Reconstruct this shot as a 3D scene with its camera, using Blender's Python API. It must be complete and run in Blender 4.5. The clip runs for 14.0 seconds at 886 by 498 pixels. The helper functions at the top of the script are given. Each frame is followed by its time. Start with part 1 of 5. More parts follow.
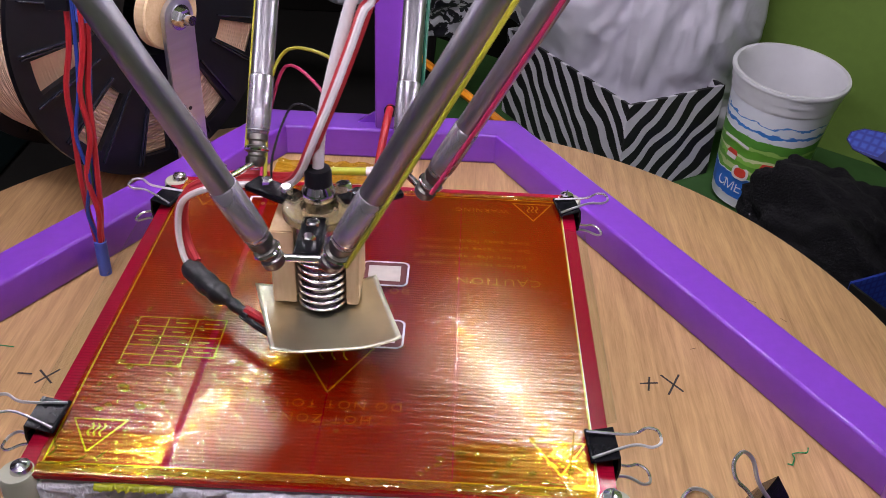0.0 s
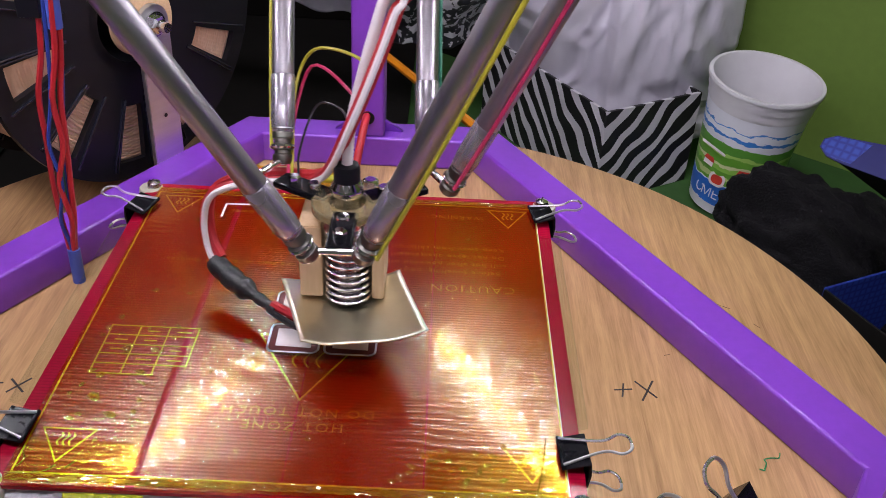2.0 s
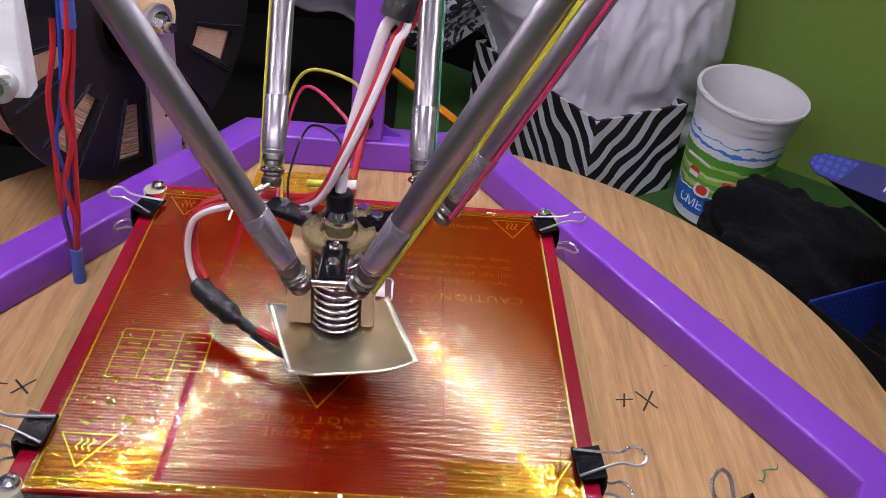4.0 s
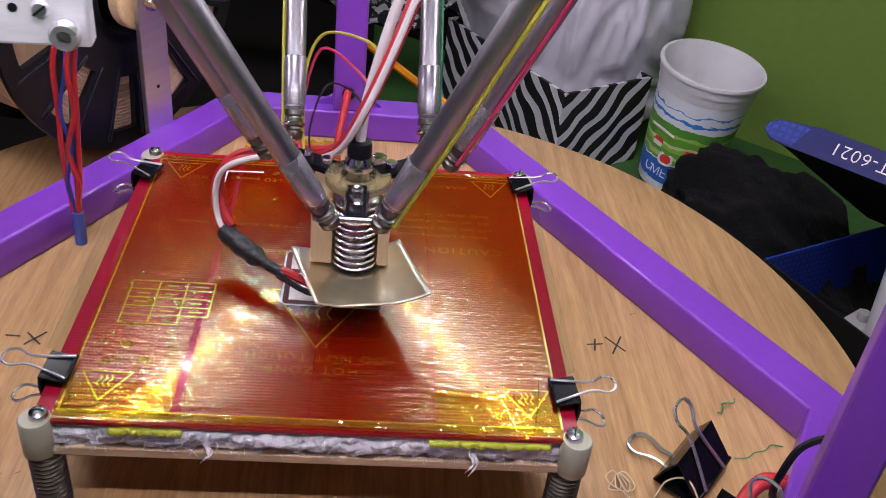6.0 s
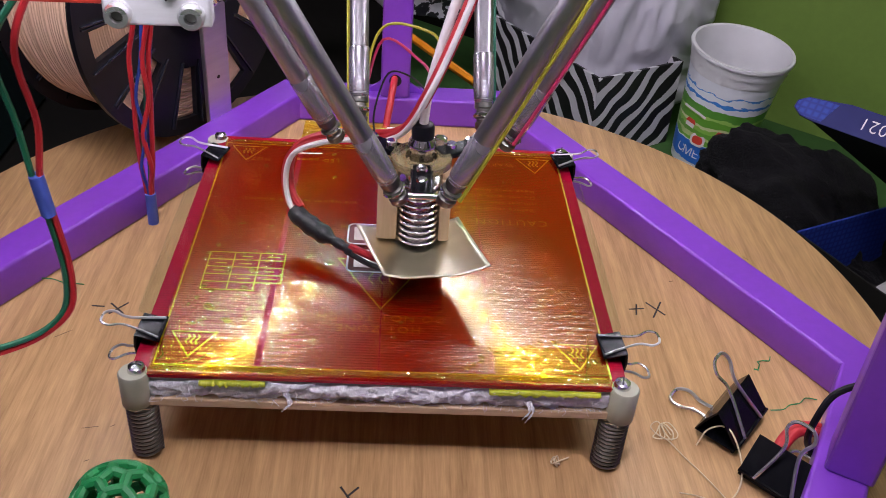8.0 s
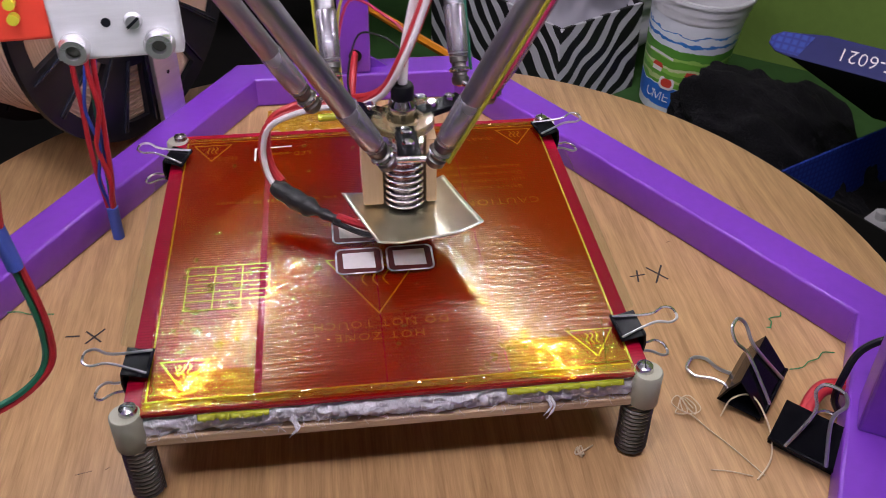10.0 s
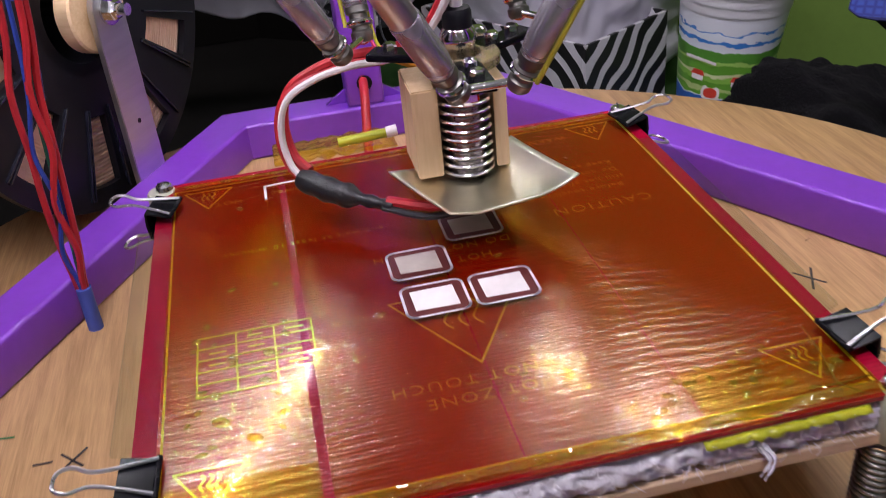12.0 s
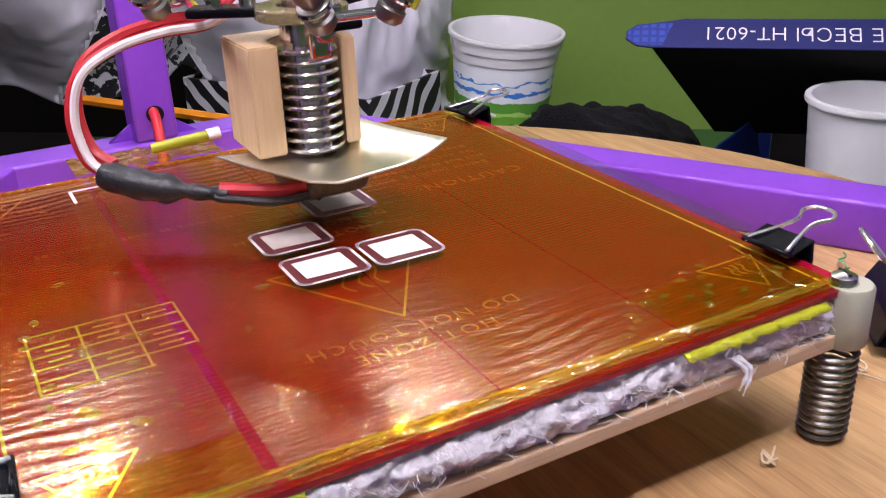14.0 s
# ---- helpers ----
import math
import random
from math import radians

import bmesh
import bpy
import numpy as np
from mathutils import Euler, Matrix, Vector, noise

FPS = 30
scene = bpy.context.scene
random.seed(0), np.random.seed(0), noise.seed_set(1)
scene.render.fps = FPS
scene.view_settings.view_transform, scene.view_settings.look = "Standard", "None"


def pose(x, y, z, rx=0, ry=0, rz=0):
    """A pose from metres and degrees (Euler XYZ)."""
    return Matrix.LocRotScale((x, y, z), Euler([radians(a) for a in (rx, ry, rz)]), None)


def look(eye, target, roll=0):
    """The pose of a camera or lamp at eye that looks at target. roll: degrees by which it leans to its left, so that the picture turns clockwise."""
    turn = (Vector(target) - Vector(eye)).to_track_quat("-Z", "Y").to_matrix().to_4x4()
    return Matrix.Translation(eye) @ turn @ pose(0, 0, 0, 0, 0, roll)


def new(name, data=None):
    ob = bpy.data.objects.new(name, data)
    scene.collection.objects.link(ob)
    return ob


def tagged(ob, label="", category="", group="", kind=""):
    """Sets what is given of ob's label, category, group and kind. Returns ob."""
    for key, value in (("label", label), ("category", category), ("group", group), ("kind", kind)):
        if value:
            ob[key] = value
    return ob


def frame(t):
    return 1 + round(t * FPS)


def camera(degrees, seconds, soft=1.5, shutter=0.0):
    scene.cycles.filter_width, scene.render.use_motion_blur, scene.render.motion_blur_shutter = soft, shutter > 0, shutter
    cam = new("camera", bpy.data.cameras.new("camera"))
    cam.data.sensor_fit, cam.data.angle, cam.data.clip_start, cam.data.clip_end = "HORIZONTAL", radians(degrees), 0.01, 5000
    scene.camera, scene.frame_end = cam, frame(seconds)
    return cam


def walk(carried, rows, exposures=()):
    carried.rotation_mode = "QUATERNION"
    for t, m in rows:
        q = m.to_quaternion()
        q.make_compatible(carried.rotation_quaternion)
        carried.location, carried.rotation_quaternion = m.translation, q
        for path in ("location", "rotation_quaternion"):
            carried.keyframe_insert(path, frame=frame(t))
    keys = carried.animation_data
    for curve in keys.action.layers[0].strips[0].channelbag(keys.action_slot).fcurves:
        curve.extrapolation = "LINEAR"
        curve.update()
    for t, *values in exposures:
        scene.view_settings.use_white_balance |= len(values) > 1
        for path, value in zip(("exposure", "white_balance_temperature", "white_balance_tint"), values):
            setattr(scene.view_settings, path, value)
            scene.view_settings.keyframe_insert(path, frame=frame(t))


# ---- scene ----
cam = camera(50.9, 14.0, soft=0.8, shutter=0.5)
PATH = [
    (0, (0.043, -0.33, 0.302), (0.029, 1.331, -0.811), 2.6),
    (0.5, (0.042, -0.33, 0.305), (0.045, 1.331, -0.808), 3.3),
    (1, (0.041, -0.33, 0.305), (0.057, 1.333, -0.807), 3.7),
    (1.5, (0.045, -0.33, 0.303), (0.06, 1.337, -0.801), 3.5),
    (2, (0.048, -0.33, 0.303), (0.066, 1.339, -0.798), 3.1),
    (2.5, (0.044, -0.33, 0.304), (0.081, 1.338, -0.799), 3.5),
    (5, (0.018, -0.335, 0.311), (0.151, 1.328, -0.792), 7.1),
    (5.5, (0.018, -0.347, 0.31), (0.174, 1.307, -0.803), 6.9),
    (6, (0.015, -0.368, 0.316), (0.189, 1.278, -0.807), 6.7),
    (6.5, (0.007, -0.384, 0.322), (0.177, 1.262, -0.801), 6.6),
    (7, (0.005, -0.395, 0.322), (0.149, 1.255, -0.798), 5.2),
    (7.5, (0.003, -0.399, 0.321), (0.13, 1.25, -0.804), 4.5),
    (8, (0.0, -0.403, 0.323), (0.117, 1.24, -0.811), 4.7),
    (8.5, (-0.005, -0.405, 0.328), (0.097, 1.233, -0.815), 4.5),
    (11, (-0.034, -0.325, 0.303), (0.256, 1.207, -0.95), -2.6),
    (11.5, (-0.046, -0.303, 0.254), (0.234, 1.315, -0.888), -5.0),
    (12, (-0.047, -0.278, 0.226), (0.229, 1.412, -0.809), -5.9),
    (12.5, (-0.078, -0.262, 0.199), (0.333, 1.477, -0.699), -3.3),
    (12.7, (-0.087, -0.26, 0.186), (0.503, 1.466, -0.634), -0.9),
    (13, (-0.115, -0.249, 0.166), (0.672, 1.445, -0.551), 1.3),
    (13.2, (-0.107, -0.244, 0.158), (0.725, 1.44, -0.529), 1.8),
    (13.5, (-0.093, -0.241, 0.156), (0.753, 1.413, -0.584), -1.7),
    (14, (-0.094, -0.248, 0.161), (0.777, 1.358, -0.654), -2.2),
]
walk(cam, [(t, look(eye, target, roll)) for t, eye, target, roll in PATH],
     exposures=[(0, -0.22), (8.5, -0.24), (11, -0.45), (12, -0.25), (12.7, 0.32), (13.2, 0.46), (14, 0.40)])


# ---- world, lights, exposure ----
world = bpy.data.worlds.new("room_air")
scene.world = world
world.use_nodes = True
world.node_tree.nodes["Background"].inputs[0].default_value = (0.75, 0.8, 1.0, 1)
world.node_tree.nodes["Background"].inputs[1].default_value = 0.010

ceiling_lamp_data = bpy.data.lights.new("ceiling_lamp_light", "AREA")
ceiling_lamp_data.shape, ceiling_lamp_data.size = "DISK", 0.45
ceiling_lamp_data.energy = 15
ceiling_lamp_data.color = (1.0, 0.925, 1.06)
ceiling_lamp = new("ceiling_lamp_light", ceiling_lamp_data)
ceiling_lamp.matrix_world = look((-0.15, -0.45, 1.6), (0.0, 0.1, 0))
LED_POWER = 350.0


# ---- materials ----
def rgb(h):
    v = [int(h[i:i + 2], 16) / 255 for i in (0, 2, 4)]
    return tuple(c / 12.92 if c < 0.04045 else ((c + 0.055) / 1.055) ** 2.4 for c in v) + (1,)


def shader(name):
    m = bpy.data.materials.new(name)
    m.use_nodes = True
    nt = m.node_tree
    return m, nt, nt.nodes["Principled BSDF"]


def node(nt, kind, **values):
    n = nt.nodes.new(kind)
    for k, v in values.items():
        n.inputs[k.replace("_", " ")].default_value = v
    return n


def coords(nt, stretch=(1, 1, 1)):
    tc = nt.nodes.new("ShaderNodeTexCoord")
    mp = nt.nodes.new("ShaderNodeMapping")
    mp.inputs["Scale"].default_value = stretch
    nt.links.new(tc.outputs["Object"], mp.inputs["Vector"])
    return mp.outputs["Vector"]


def surface(name, col, rough=0.5, metal=0.0, grain=60.0, amount=0.15, bump=0.1, depth=0.0005, stretch=(1, 1, 1), blotch=8.0, spec=0.5, coat=0.0):
    """A plain surface with variation at two scales, worn gloss and fine relief."""
    m, nt, p = shader(name)
    c = col if len(col) == 4 else (*col, 1)
    v = coords(nt, stretch)
    n1 = node(nt, "ShaderNodeTexNoise", Scale=grain, Detail=6.0, Roughness=0.6)
    n2 = node(nt, "ShaderNodeTexNoise", Scale=blotch, Detail=3.0)
    for n in (n1, n2):
        nt.links.new(v, n.inputs["Vector"])
    add = nt.nodes.new("ShaderNodeMath")
    add.operation = "ADD"
    nt.links.new(n1.outputs["Fac"], add.inputs[0])
    nt.links.new(n2.outputs["Fac"], add.inputs[1])
    ramp = nt.nodes.new("ShaderNodeMapRange")
    ramp.inputs["From Min"].default_value, ramp.inputs["From Max"].default_value = 0.6, 1.4
    ramp.inputs["To Min"].default_value, ramp.inputs["To Max"].default_value = 1 - amount, 1 + amount
    nt.links.new(add.outputs[0], ramp.inputs["Value"])
    mul = nt.nodes.new("ShaderNodeVectorMath")
    mul.operation = "SCALE"
    mul.inputs[0].default_value = c[:3]
    nt.links.new(ramp.outputs[0], mul.inputs["Scale"])
    nt.links.new(mul.outputs[0], p.inputs["Base Color"])
    rr = nt.nodes.new("ShaderNodeMapRange")
    rr.inputs["To Min"].default_value, rr.inputs["To Max"].default_value = max(rough - 0.08, 0.02), min(rough + 0.1, 1)
    nt.links.new(n2.outputs["Fac"], rr.inputs["Value"])
    nt.links.new(rr.outputs[0], p.inputs["Roughness"])
    p.inputs["Metallic"].default_value = metal
    p.inputs["Specular IOR Level"].default_value = spec
    p.inputs["Coat Weight"].default_value = coat
    if bump:
        bm = nt.nodes.new("ShaderNodeBump")
        bm.inputs["Strength"].default_value, bm.inputs["Distance"].default_value = bump, depth
        nt.links.new(n1.outputs["Fac"], bm.inputs["Height"])
        nt.links.new(bm.outputs[0], p.inputs["Normal"])
    return m


def wood_material(name, light, dark, along=(4, 60, 60), gloss=0.4, rings=2.0):
    m, nt, p = shader(name)
    v = coords(nt, along)
    n1 = node(nt, "ShaderNodeTexNoise", Scale=rings, Detail=8.0, Roughness=0.65, Distortion=0.6)
    nt.links.new(v, n1.inputs["Vector"])
    v2 = coords(nt, (along[0] * 6, along[1] * 6, along[2] * 6))
    n2 = node(nt, "ShaderNodeTexNoise", Scale=rings, Detail=4.0)
    nt.links.new(v2, n2.inputs["Vector"])
    mix = nt.nodes.new("ShaderNodeMath")
    mix.operation = "MULTIPLY_ADD"
    mix.inputs[1].default_value = 0.45
    nt.links.new(n2.outputs["Fac"], mix.inputs[0])
    nt.links.new(n1.outputs["Fac"], mix.inputs[2])
    ramp = nt.nodes.new("ShaderNodeValToRGB")
    ramp.color_ramp.elements[0].position, ramp.color_ramp.elements[0].color = 0.45, dark
    ramp.color_ramp.elements[1].position, ramp.color_ramp.elements[1].color = 0.9, light
    nt.links.new(mix.outputs[0], ramp.inputs[0])
    nt.links.new(ramp.outputs[0], p.inputs["Base Color"])
    p.inputs["Roughness"].default_value = gloss
    bm = nt.nodes.new("ShaderNodeBump")
    bm.inputs["Strength"].default_value, bm.inputs["Distance"].default_value = 0.15, 0.0003
    nt.links.new(n2.outputs["Fac"], bm.inputs["Height"])
    nt.links.new(bm.outputs[0], p.inputs["Normal"])
    return m


def clear_film(name, tint, rough, ior=1.55, bump=0.0, stretch=(1, 1, 1), scale=30.0, depth=0.0004, haze=None, amount=0.0, wide=0.0, share=0.0, shine=(1.0, 0.92, 0.78)):
    """Thin clear sheet: it lets tinted light through, mirrors more at a slant, and may be hazy."""
    m, nt, p = shader(name)
    out = nt.nodes["Material Output"]
    nt.nodes.remove(p)
    body = nt.nodes.new("ShaderNodeBsdfTransparent")
    body.inputs["Color"].default_value = (*tint[:3], 1)
    v = coords(nt, stretch)
    n1 = node(nt, "ShaderNodeTexNoise", Scale=scale, Detail=1.2, Roughness=0.45)
    nt.links.new(v, n1.inputs["Vector"])
    if amount:
        df = nt.nodes.new("ShaderNodeBsdfDiffuse")
        df.inputs["Color"].default_value = (*haze[:3], 1)
        hz = nt.nodes.new("ShaderNodeMixShader")
        hz.inputs[0].default_value = amount
        nt.links.new(body.outputs[0], hz.inputs[1])
        nt.links.new(df.outputs[0], hz.inputs[2])
        body = hz
    gl = nt.nodes.new("ShaderNodeBsdfGlossy")
    gl.distribution = "BECKMANN"
    if name != "clear_glass":
        gl.inputs["Color"].default_value = (*shine, 1)
    rr = nt.nodes.new("ShaderNodeMapRange")
    rr.inputs["From Min"].default_value, rr.inputs["From Max"].default_value = 0.3, 0.7
    rr.inputs["To Min"].default_value, rr.inputs["To Max"].default_value = rough * (0.8 if share else 0.6), rough * (1.2 if share else 1.5)
    nt.links.new(n1.outputs["Fac"], rr.inputs["Value"])
    nt.links.new(rr.outputs[0], gl.inputs["Roughness"])
    gloss = gl
    shiny = [gl]
    if share:
        g2 = nt.nodes.new("ShaderNodeBsdfGlossy")
        g2.distribution = "BECKMANN"
        g2.inputs["Roughness"].default_value = wide
        g2.inputs["Color"].default_value = (1.0, 0.89, 0.68, 1)
        along = node(nt, "ShaderNodeCombineXYZ", Y=1.0)
        for lobe, pull in ((gl, 0.80), (g2, 0.20)):
            lobe.inputs["Anisotropy"].default_value = pull
            nt.links.new(along.outputs[0], lobe.inputs["Tangent"])
        shiny.append(g2)
        gm = nt.nodes.new("ShaderNodeMixShader")
        gm.inputs[0].default_value = share
        nt.links.new(gl.outputs[0], gm.inputs[1])
        nt.links.new(g2.outputs[0], gm.inputs[2])
        gloss = gm
    lw = nt.nodes.new("ShaderNodeLayerWeight")
    lw.inputs["Blend"].default_value = 0.5
    f0 = ((ior - 1) / (ior + 1)) ** 2
    pw = nt.nodes.new("ShaderNodeMath")
    pw.operation = "POWER"
    pw.inputs[1].default_value = 5.0
    nt.links.new(lw.outputs["Facing"], pw.inputs[0])
    fr = nt.nodes.new("ShaderNodeMath")
    fr.operation = "MULTIPLY_ADD"
    fr.inputs[1].default_value, fr.inputs[2].default_value = 1 - f0, f0
    nt.links.new(pw.outputs[0], fr.inputs[0])
    mx = nt.nodes.new("ShaderNodeMixShader")
    nt.links.new(fr.outputs[0], mx.inputs[0])
    nt.links.new(body.outputs[0], mx.inputs[1])
    nt.links.new(gloss.outputs[0], mx.inputs[2])
    nt.links.new(mx.outputs[0], out.inputs["Surface"])
    if bump:
        b = nt.nodes.new("ShaderNodeBump")
        b.inputs["Strength"].default_value, b.inputs["Distance"].default_value = bump, depth
        height = n1.outputs["Fac"]
        if share:
            wave = node(nt, "ShaderNodeTexWave", Scale=72.0, Distortion=9.0, Detail=1.0)
            wave.bands_direction = "Y"
            wave.inputs["Detail Scale"].default_value = 0.35
            nt.links.new(coords(nt), wave.inputs["Vector"])
            add = nt.nodes.new("ShaderNodeMath")
            add.operation = "MULTIPLY_ADD"
            patch = node(nt, "ShaderNodeTexNoise", Scale=16.0, Detail=1.0)
            nt.links.new(coords(nt), patch.inputs["Vector"])
            amt = nt.nodes.new("ShaderNodeMapRange")
            amt.inputs["From Min"].default_value, amt.inputs["From Max"].default_value = 0.42, 0.62
            amt.inputs["To Min"].default_value, amt.inputs["To Max"].default_value = 0.0, 0.34
            nt.links.new(patch.outputs["Fac"], amt.inputs["Value"])
            nt.links.new(amt.outputs[0], add.inputs[1])
            nt.links.new(wave.outputs["Fac"], add.inputs[0])
            nt.links.new(n1.outputs["Fac"], add.inputs[2])
            height = add.outputs[0]
        nt.links.new(height, b.inputs["Height"])
        fine = nt.nodes.new("ShaderNodeBump")
        fine.inputs["Strength"].default_value, fine.inputs["Distance"].default_value = bump * (0.22 if share else 1), depth
        nt.links.new(height, fine.inputs["Height"])
        nt.links.new(fine.outputs[0], gl.inputs["Normal"])
        for g in shiny[1:]:
            nt.links.new(b.outputs[0], g.inputs["Normal"])
    return m


def glow(name, col, strength):
    m, nt, p = shader(name)
    p.inputs["Emission Color"].default_value = (*col, 1)
    p.inputs["Emission Strength"].default_value = strength
    return m


def zebra_material():
    m, nt, p = shader("zebra_print_card")
    v = coords(nt, (1, 1, -0.95))
    w = node(nt, "ShaderNodeTexWave", Scale=26.0, Distortion=4.0, Detail=1.2)
    w.inputs["Detail Scale"].default_value = 0.9
    w.bands_direction = "DIAGONAL"
    nt.links.new(v, w.inputs["Vector"])
    r = nt.nodes.new("ShaderNodeValToRGB")
    r.color_ramp.interpolation = "CONSTANT"
    r.color_ramp.elements[0].color = (0.012, 0.011, 0.013, 1)
    r.color_ramp.elements[1].position = 0.60
    r.color_ramp.elements[1].color = (0.62, 0.6, 0.65, 1)
    nt.links.new(w.outputs["Fac"], r.inputs[0])
    nt.links.new(r.outputs[0], p.inputs["Base Color"])
    p.inputs["Roughness"].default_value = 0.45
    return m


def board_material():
    """Red soldermask over a fine winding copper track."""
    m, nt, p = shader("red_soldermask")
    v = coords(nt)
    w = node(nt, "ShaderNodeTexWave", Scale=178.0, Distortion=0.0)
    w.bands_direction = "Y"
    nt.links.new(v, w.inputs["Vector"])
    n = node(nt, "ShaderNodeTexNoise", Scale=14.0, Detail=4.0)
    nt.links.new(v, n.inputs["Vector"])
    r = nt.nodes.new("ShaderNodeValToRGB")
    r.color_ramp.elements[0].position, r.color_ramp.elements[0].color = 0.12, (0.25, 0.0028, 0.022, 1)
    r.color_ramp.elements[1].position, r.color_ramp.elements[1].color = 0.38, (0.34, 0.0036, 0.030, 1)
    nt.links.new(w.outputs["Fac"], r.inputs[0])
    mx = nt.nodes.new("ShaderNodeMix")
    mx.data_type = "RGBA"
    mx.inputs["B"].default_value = (0.24, 0.0028, 0.016, 1)
    mr = nt.nodes.new("ShaderNodeMapRange")
    mr.inputs["From Min"].default_value, mr.inputs["From Max"].default_value = 0.4, 0.75
    nt.links.new(n.outputs["Fac"], mr.inputs["Value"])
    nt.links.new(mr.outputs[0], mx.inputs["Factor"])
    nt.links.new(r.outputs[0], mx.inputs["A"])
    nt.links.new(mx.outputs["Result"], p.inputs["Base Color"])
    p.inputs["Roughness"].default_value = 0.2
    p.inputs["Specular IOR Level"].default_value = 0.5
    track = nt.nodes.new("ShaderNodeBump")
    track.inputs["Strength"].default_value, track.inputs["Distance"].default_value = 1.0, 0.00011
    # the tracks end short of the board's bare rim
    sep = nt.nodes.new("ShaderNodeSeparateXYZ")
    nt.links.new(v, sep.inputs[0])
    mag = nt.nodes.new("ShaderNodeMath")
    mag.operation = "ABSOLUTE"
    nt.links.new(sep.outputs["X"], mag.inputs[0])
    inner = nt.nodes.new("ShaderNodeMath")
    inner.operation = "LESS_THAN"
    inner.inputs[1].default_value = 0.0975
    nt.links.new(mag.outputs[0], inner.inputs[0])
    ridge = nt.nodes.new("ShaderNodeMath")
    ridge.operation = "MULTIPLY"
    nt.links.new(w.outputs["Fac"], ridge.inputs[0])
    nt.links.new(inner.outputs[0], ridge.inputs[1])
    nt.links.new(ridge.outputs[0], track.inputs["Height"])
    nt.links.new(track.outputs[0], p.inputs["Normal"])
    return m


def bag_material():
    """White polythene with a black leafy print in one field."""
    m, nt, p = shader("white_polythene_printed")
    v = coords(nt)
    n = node(nt, "ShaderNodeTexNoise", Scale=75.0, Detail=4.0, Distortion=1.2)
    nt.links.new(v, n.inputs["Vector"])
    r = nt.nodes.new("ShaderNodeValToRGB")
    r.color_ramp.interpolation = "CONSTANT"
    r.color_ramp.elements[0].color = (0.02, 0.02, 0.025, 1)
    r.color_ramp.elements[1].position = 0.52
    r.color_ramp.elements[1].color = (0.66, 0.65, 0.70, 1)
    nt.links.new(n.outputs["Fac"], r.inputs[0])
    sep = nt.nodes.new("ShaderNodeSeparateXYZ")
    nt.links.new(v, sep.inputs[0])
    off = node(nt, "ShaderNodeMath")
    off.operation = "ADD"
    off.inputs[1].default_value = 0.0925
    nt.links.new(sep.outputs["X"], off.inputs[0])
    mag = node(nt, "ShaderNodeMath")
    mag.operation = "ABSOLUTE"
    nt.links.new(off.outputs[0], mag.inputs[0])
    cone = node(nt, "ShaderNodeMath")
    cone.operation = "MULTIPLY_ADD"
    cone.inputs[1].default_value = 0.45
    nt.links.new(sep.outputs["Z"], cone.inputs[0])
    nt.links.new(mag.outputs[0], cone.inputs[2])
    lo = nt.nodes.new("ShaderNodeMath")
    lo.operation = "LESS_THAN"
    lo.inputs[1].default_value = 0.048
    nt.links.new(cone.outputs[0], lo.inputs[0])
    mx = nt.nodes.new("ShaderNodeMix")
    mx.data_type = "RGBA"
    mx.inputs["A"].default_value = (0.66, 0.65, 0.70, 1)
    nt.links.new(lo.outputs[0], mx.inputs["Factor"])
    nt.links.new(r.outputs[0], mx.inputs["B"])
    nt.links.new(mx.outputs["Result"], p.inputs["Base Color"])
    p.inputs["Roughness"].default_value = 0.38
    p.inputs["Subsurface Weight"].default_value = 0.0
    return m


def cup_print_material():
    """Printed sleeve: sky and clouds, green fields, a blue foot band."""
    m, nt, p = shader("cup_landscape_print")
    v = coords(nt)
    sep = nt.nodes.new("ShaderNodeSeparateXYZ")
    nt.links.new(v, sep.inputs[0])
    n = node(nt, "ShaderNodeTexNoise", Scale=62.0, Detail=4.0)
    v2 = coords(nt, (1, 1, 2.5))
    nt.links.new(v2, n.inputs["Vector"])
    wob = nt.nodes.new("ShaderNodeMath")
    wob.operation = "MULTIPLY_ADD"
    wob.inputs[1].default_value = 0.011
    nt.links.new(n.outputs["Fac"], wob.inputs[0])
    nt.links.new(sep.outputs["Z"], wob.inputs[2])
    r = nt.nodes.new("ShaderNodeValToRGB")
    r.color_ramp.interpolation = "CONSTANT"
    mr = nt.nodes.new("ShaderNodeMapRange")
    mr.inputs["From Min"].default_value, mr.inputs["From Max"].default_value = 0.0055, 0.1055
    nt.links.new(wob.outputs[0], mr.inputs["Value"])
    stops = [(0.0, "d8dce8"), (0.10, "2f6fd0"), (0.31, "dce4ee"), (0.325, "6fae3a"), (0.37, "b9cc86"), (0.40, "6aa838"), (0.46, "8ec552"), (0.50, "d2d8a8"),
             (0.53, "6aa838"), (0.60, "a4cc68"), (0.63, "5b9a3a"), (0.72, "e6e8f2"), (0.77, "3f86d8"), (0.80, "e6eaf4"), (0.86, "4b8fd8"), (0.875, "e6e8f0")]
    e = r.color_ramp.elements
    e[0].position, e[0].color = stops[0][0], rgb(stops[0][1])
    e[1].position, e[1].color = stops[1][0], rgb(stops[1][1])
    for pos, h in stops[2:]:
        k = e.new(pos)
        k.color = rgb(h)
    nt.links.new(mr.outputs[0], r.inputs[0])
    nt.links.new(r.outputs[0], p.inputs["Base Color"])
    p.inputs["Roughness"].default_value = 0.35
    return m


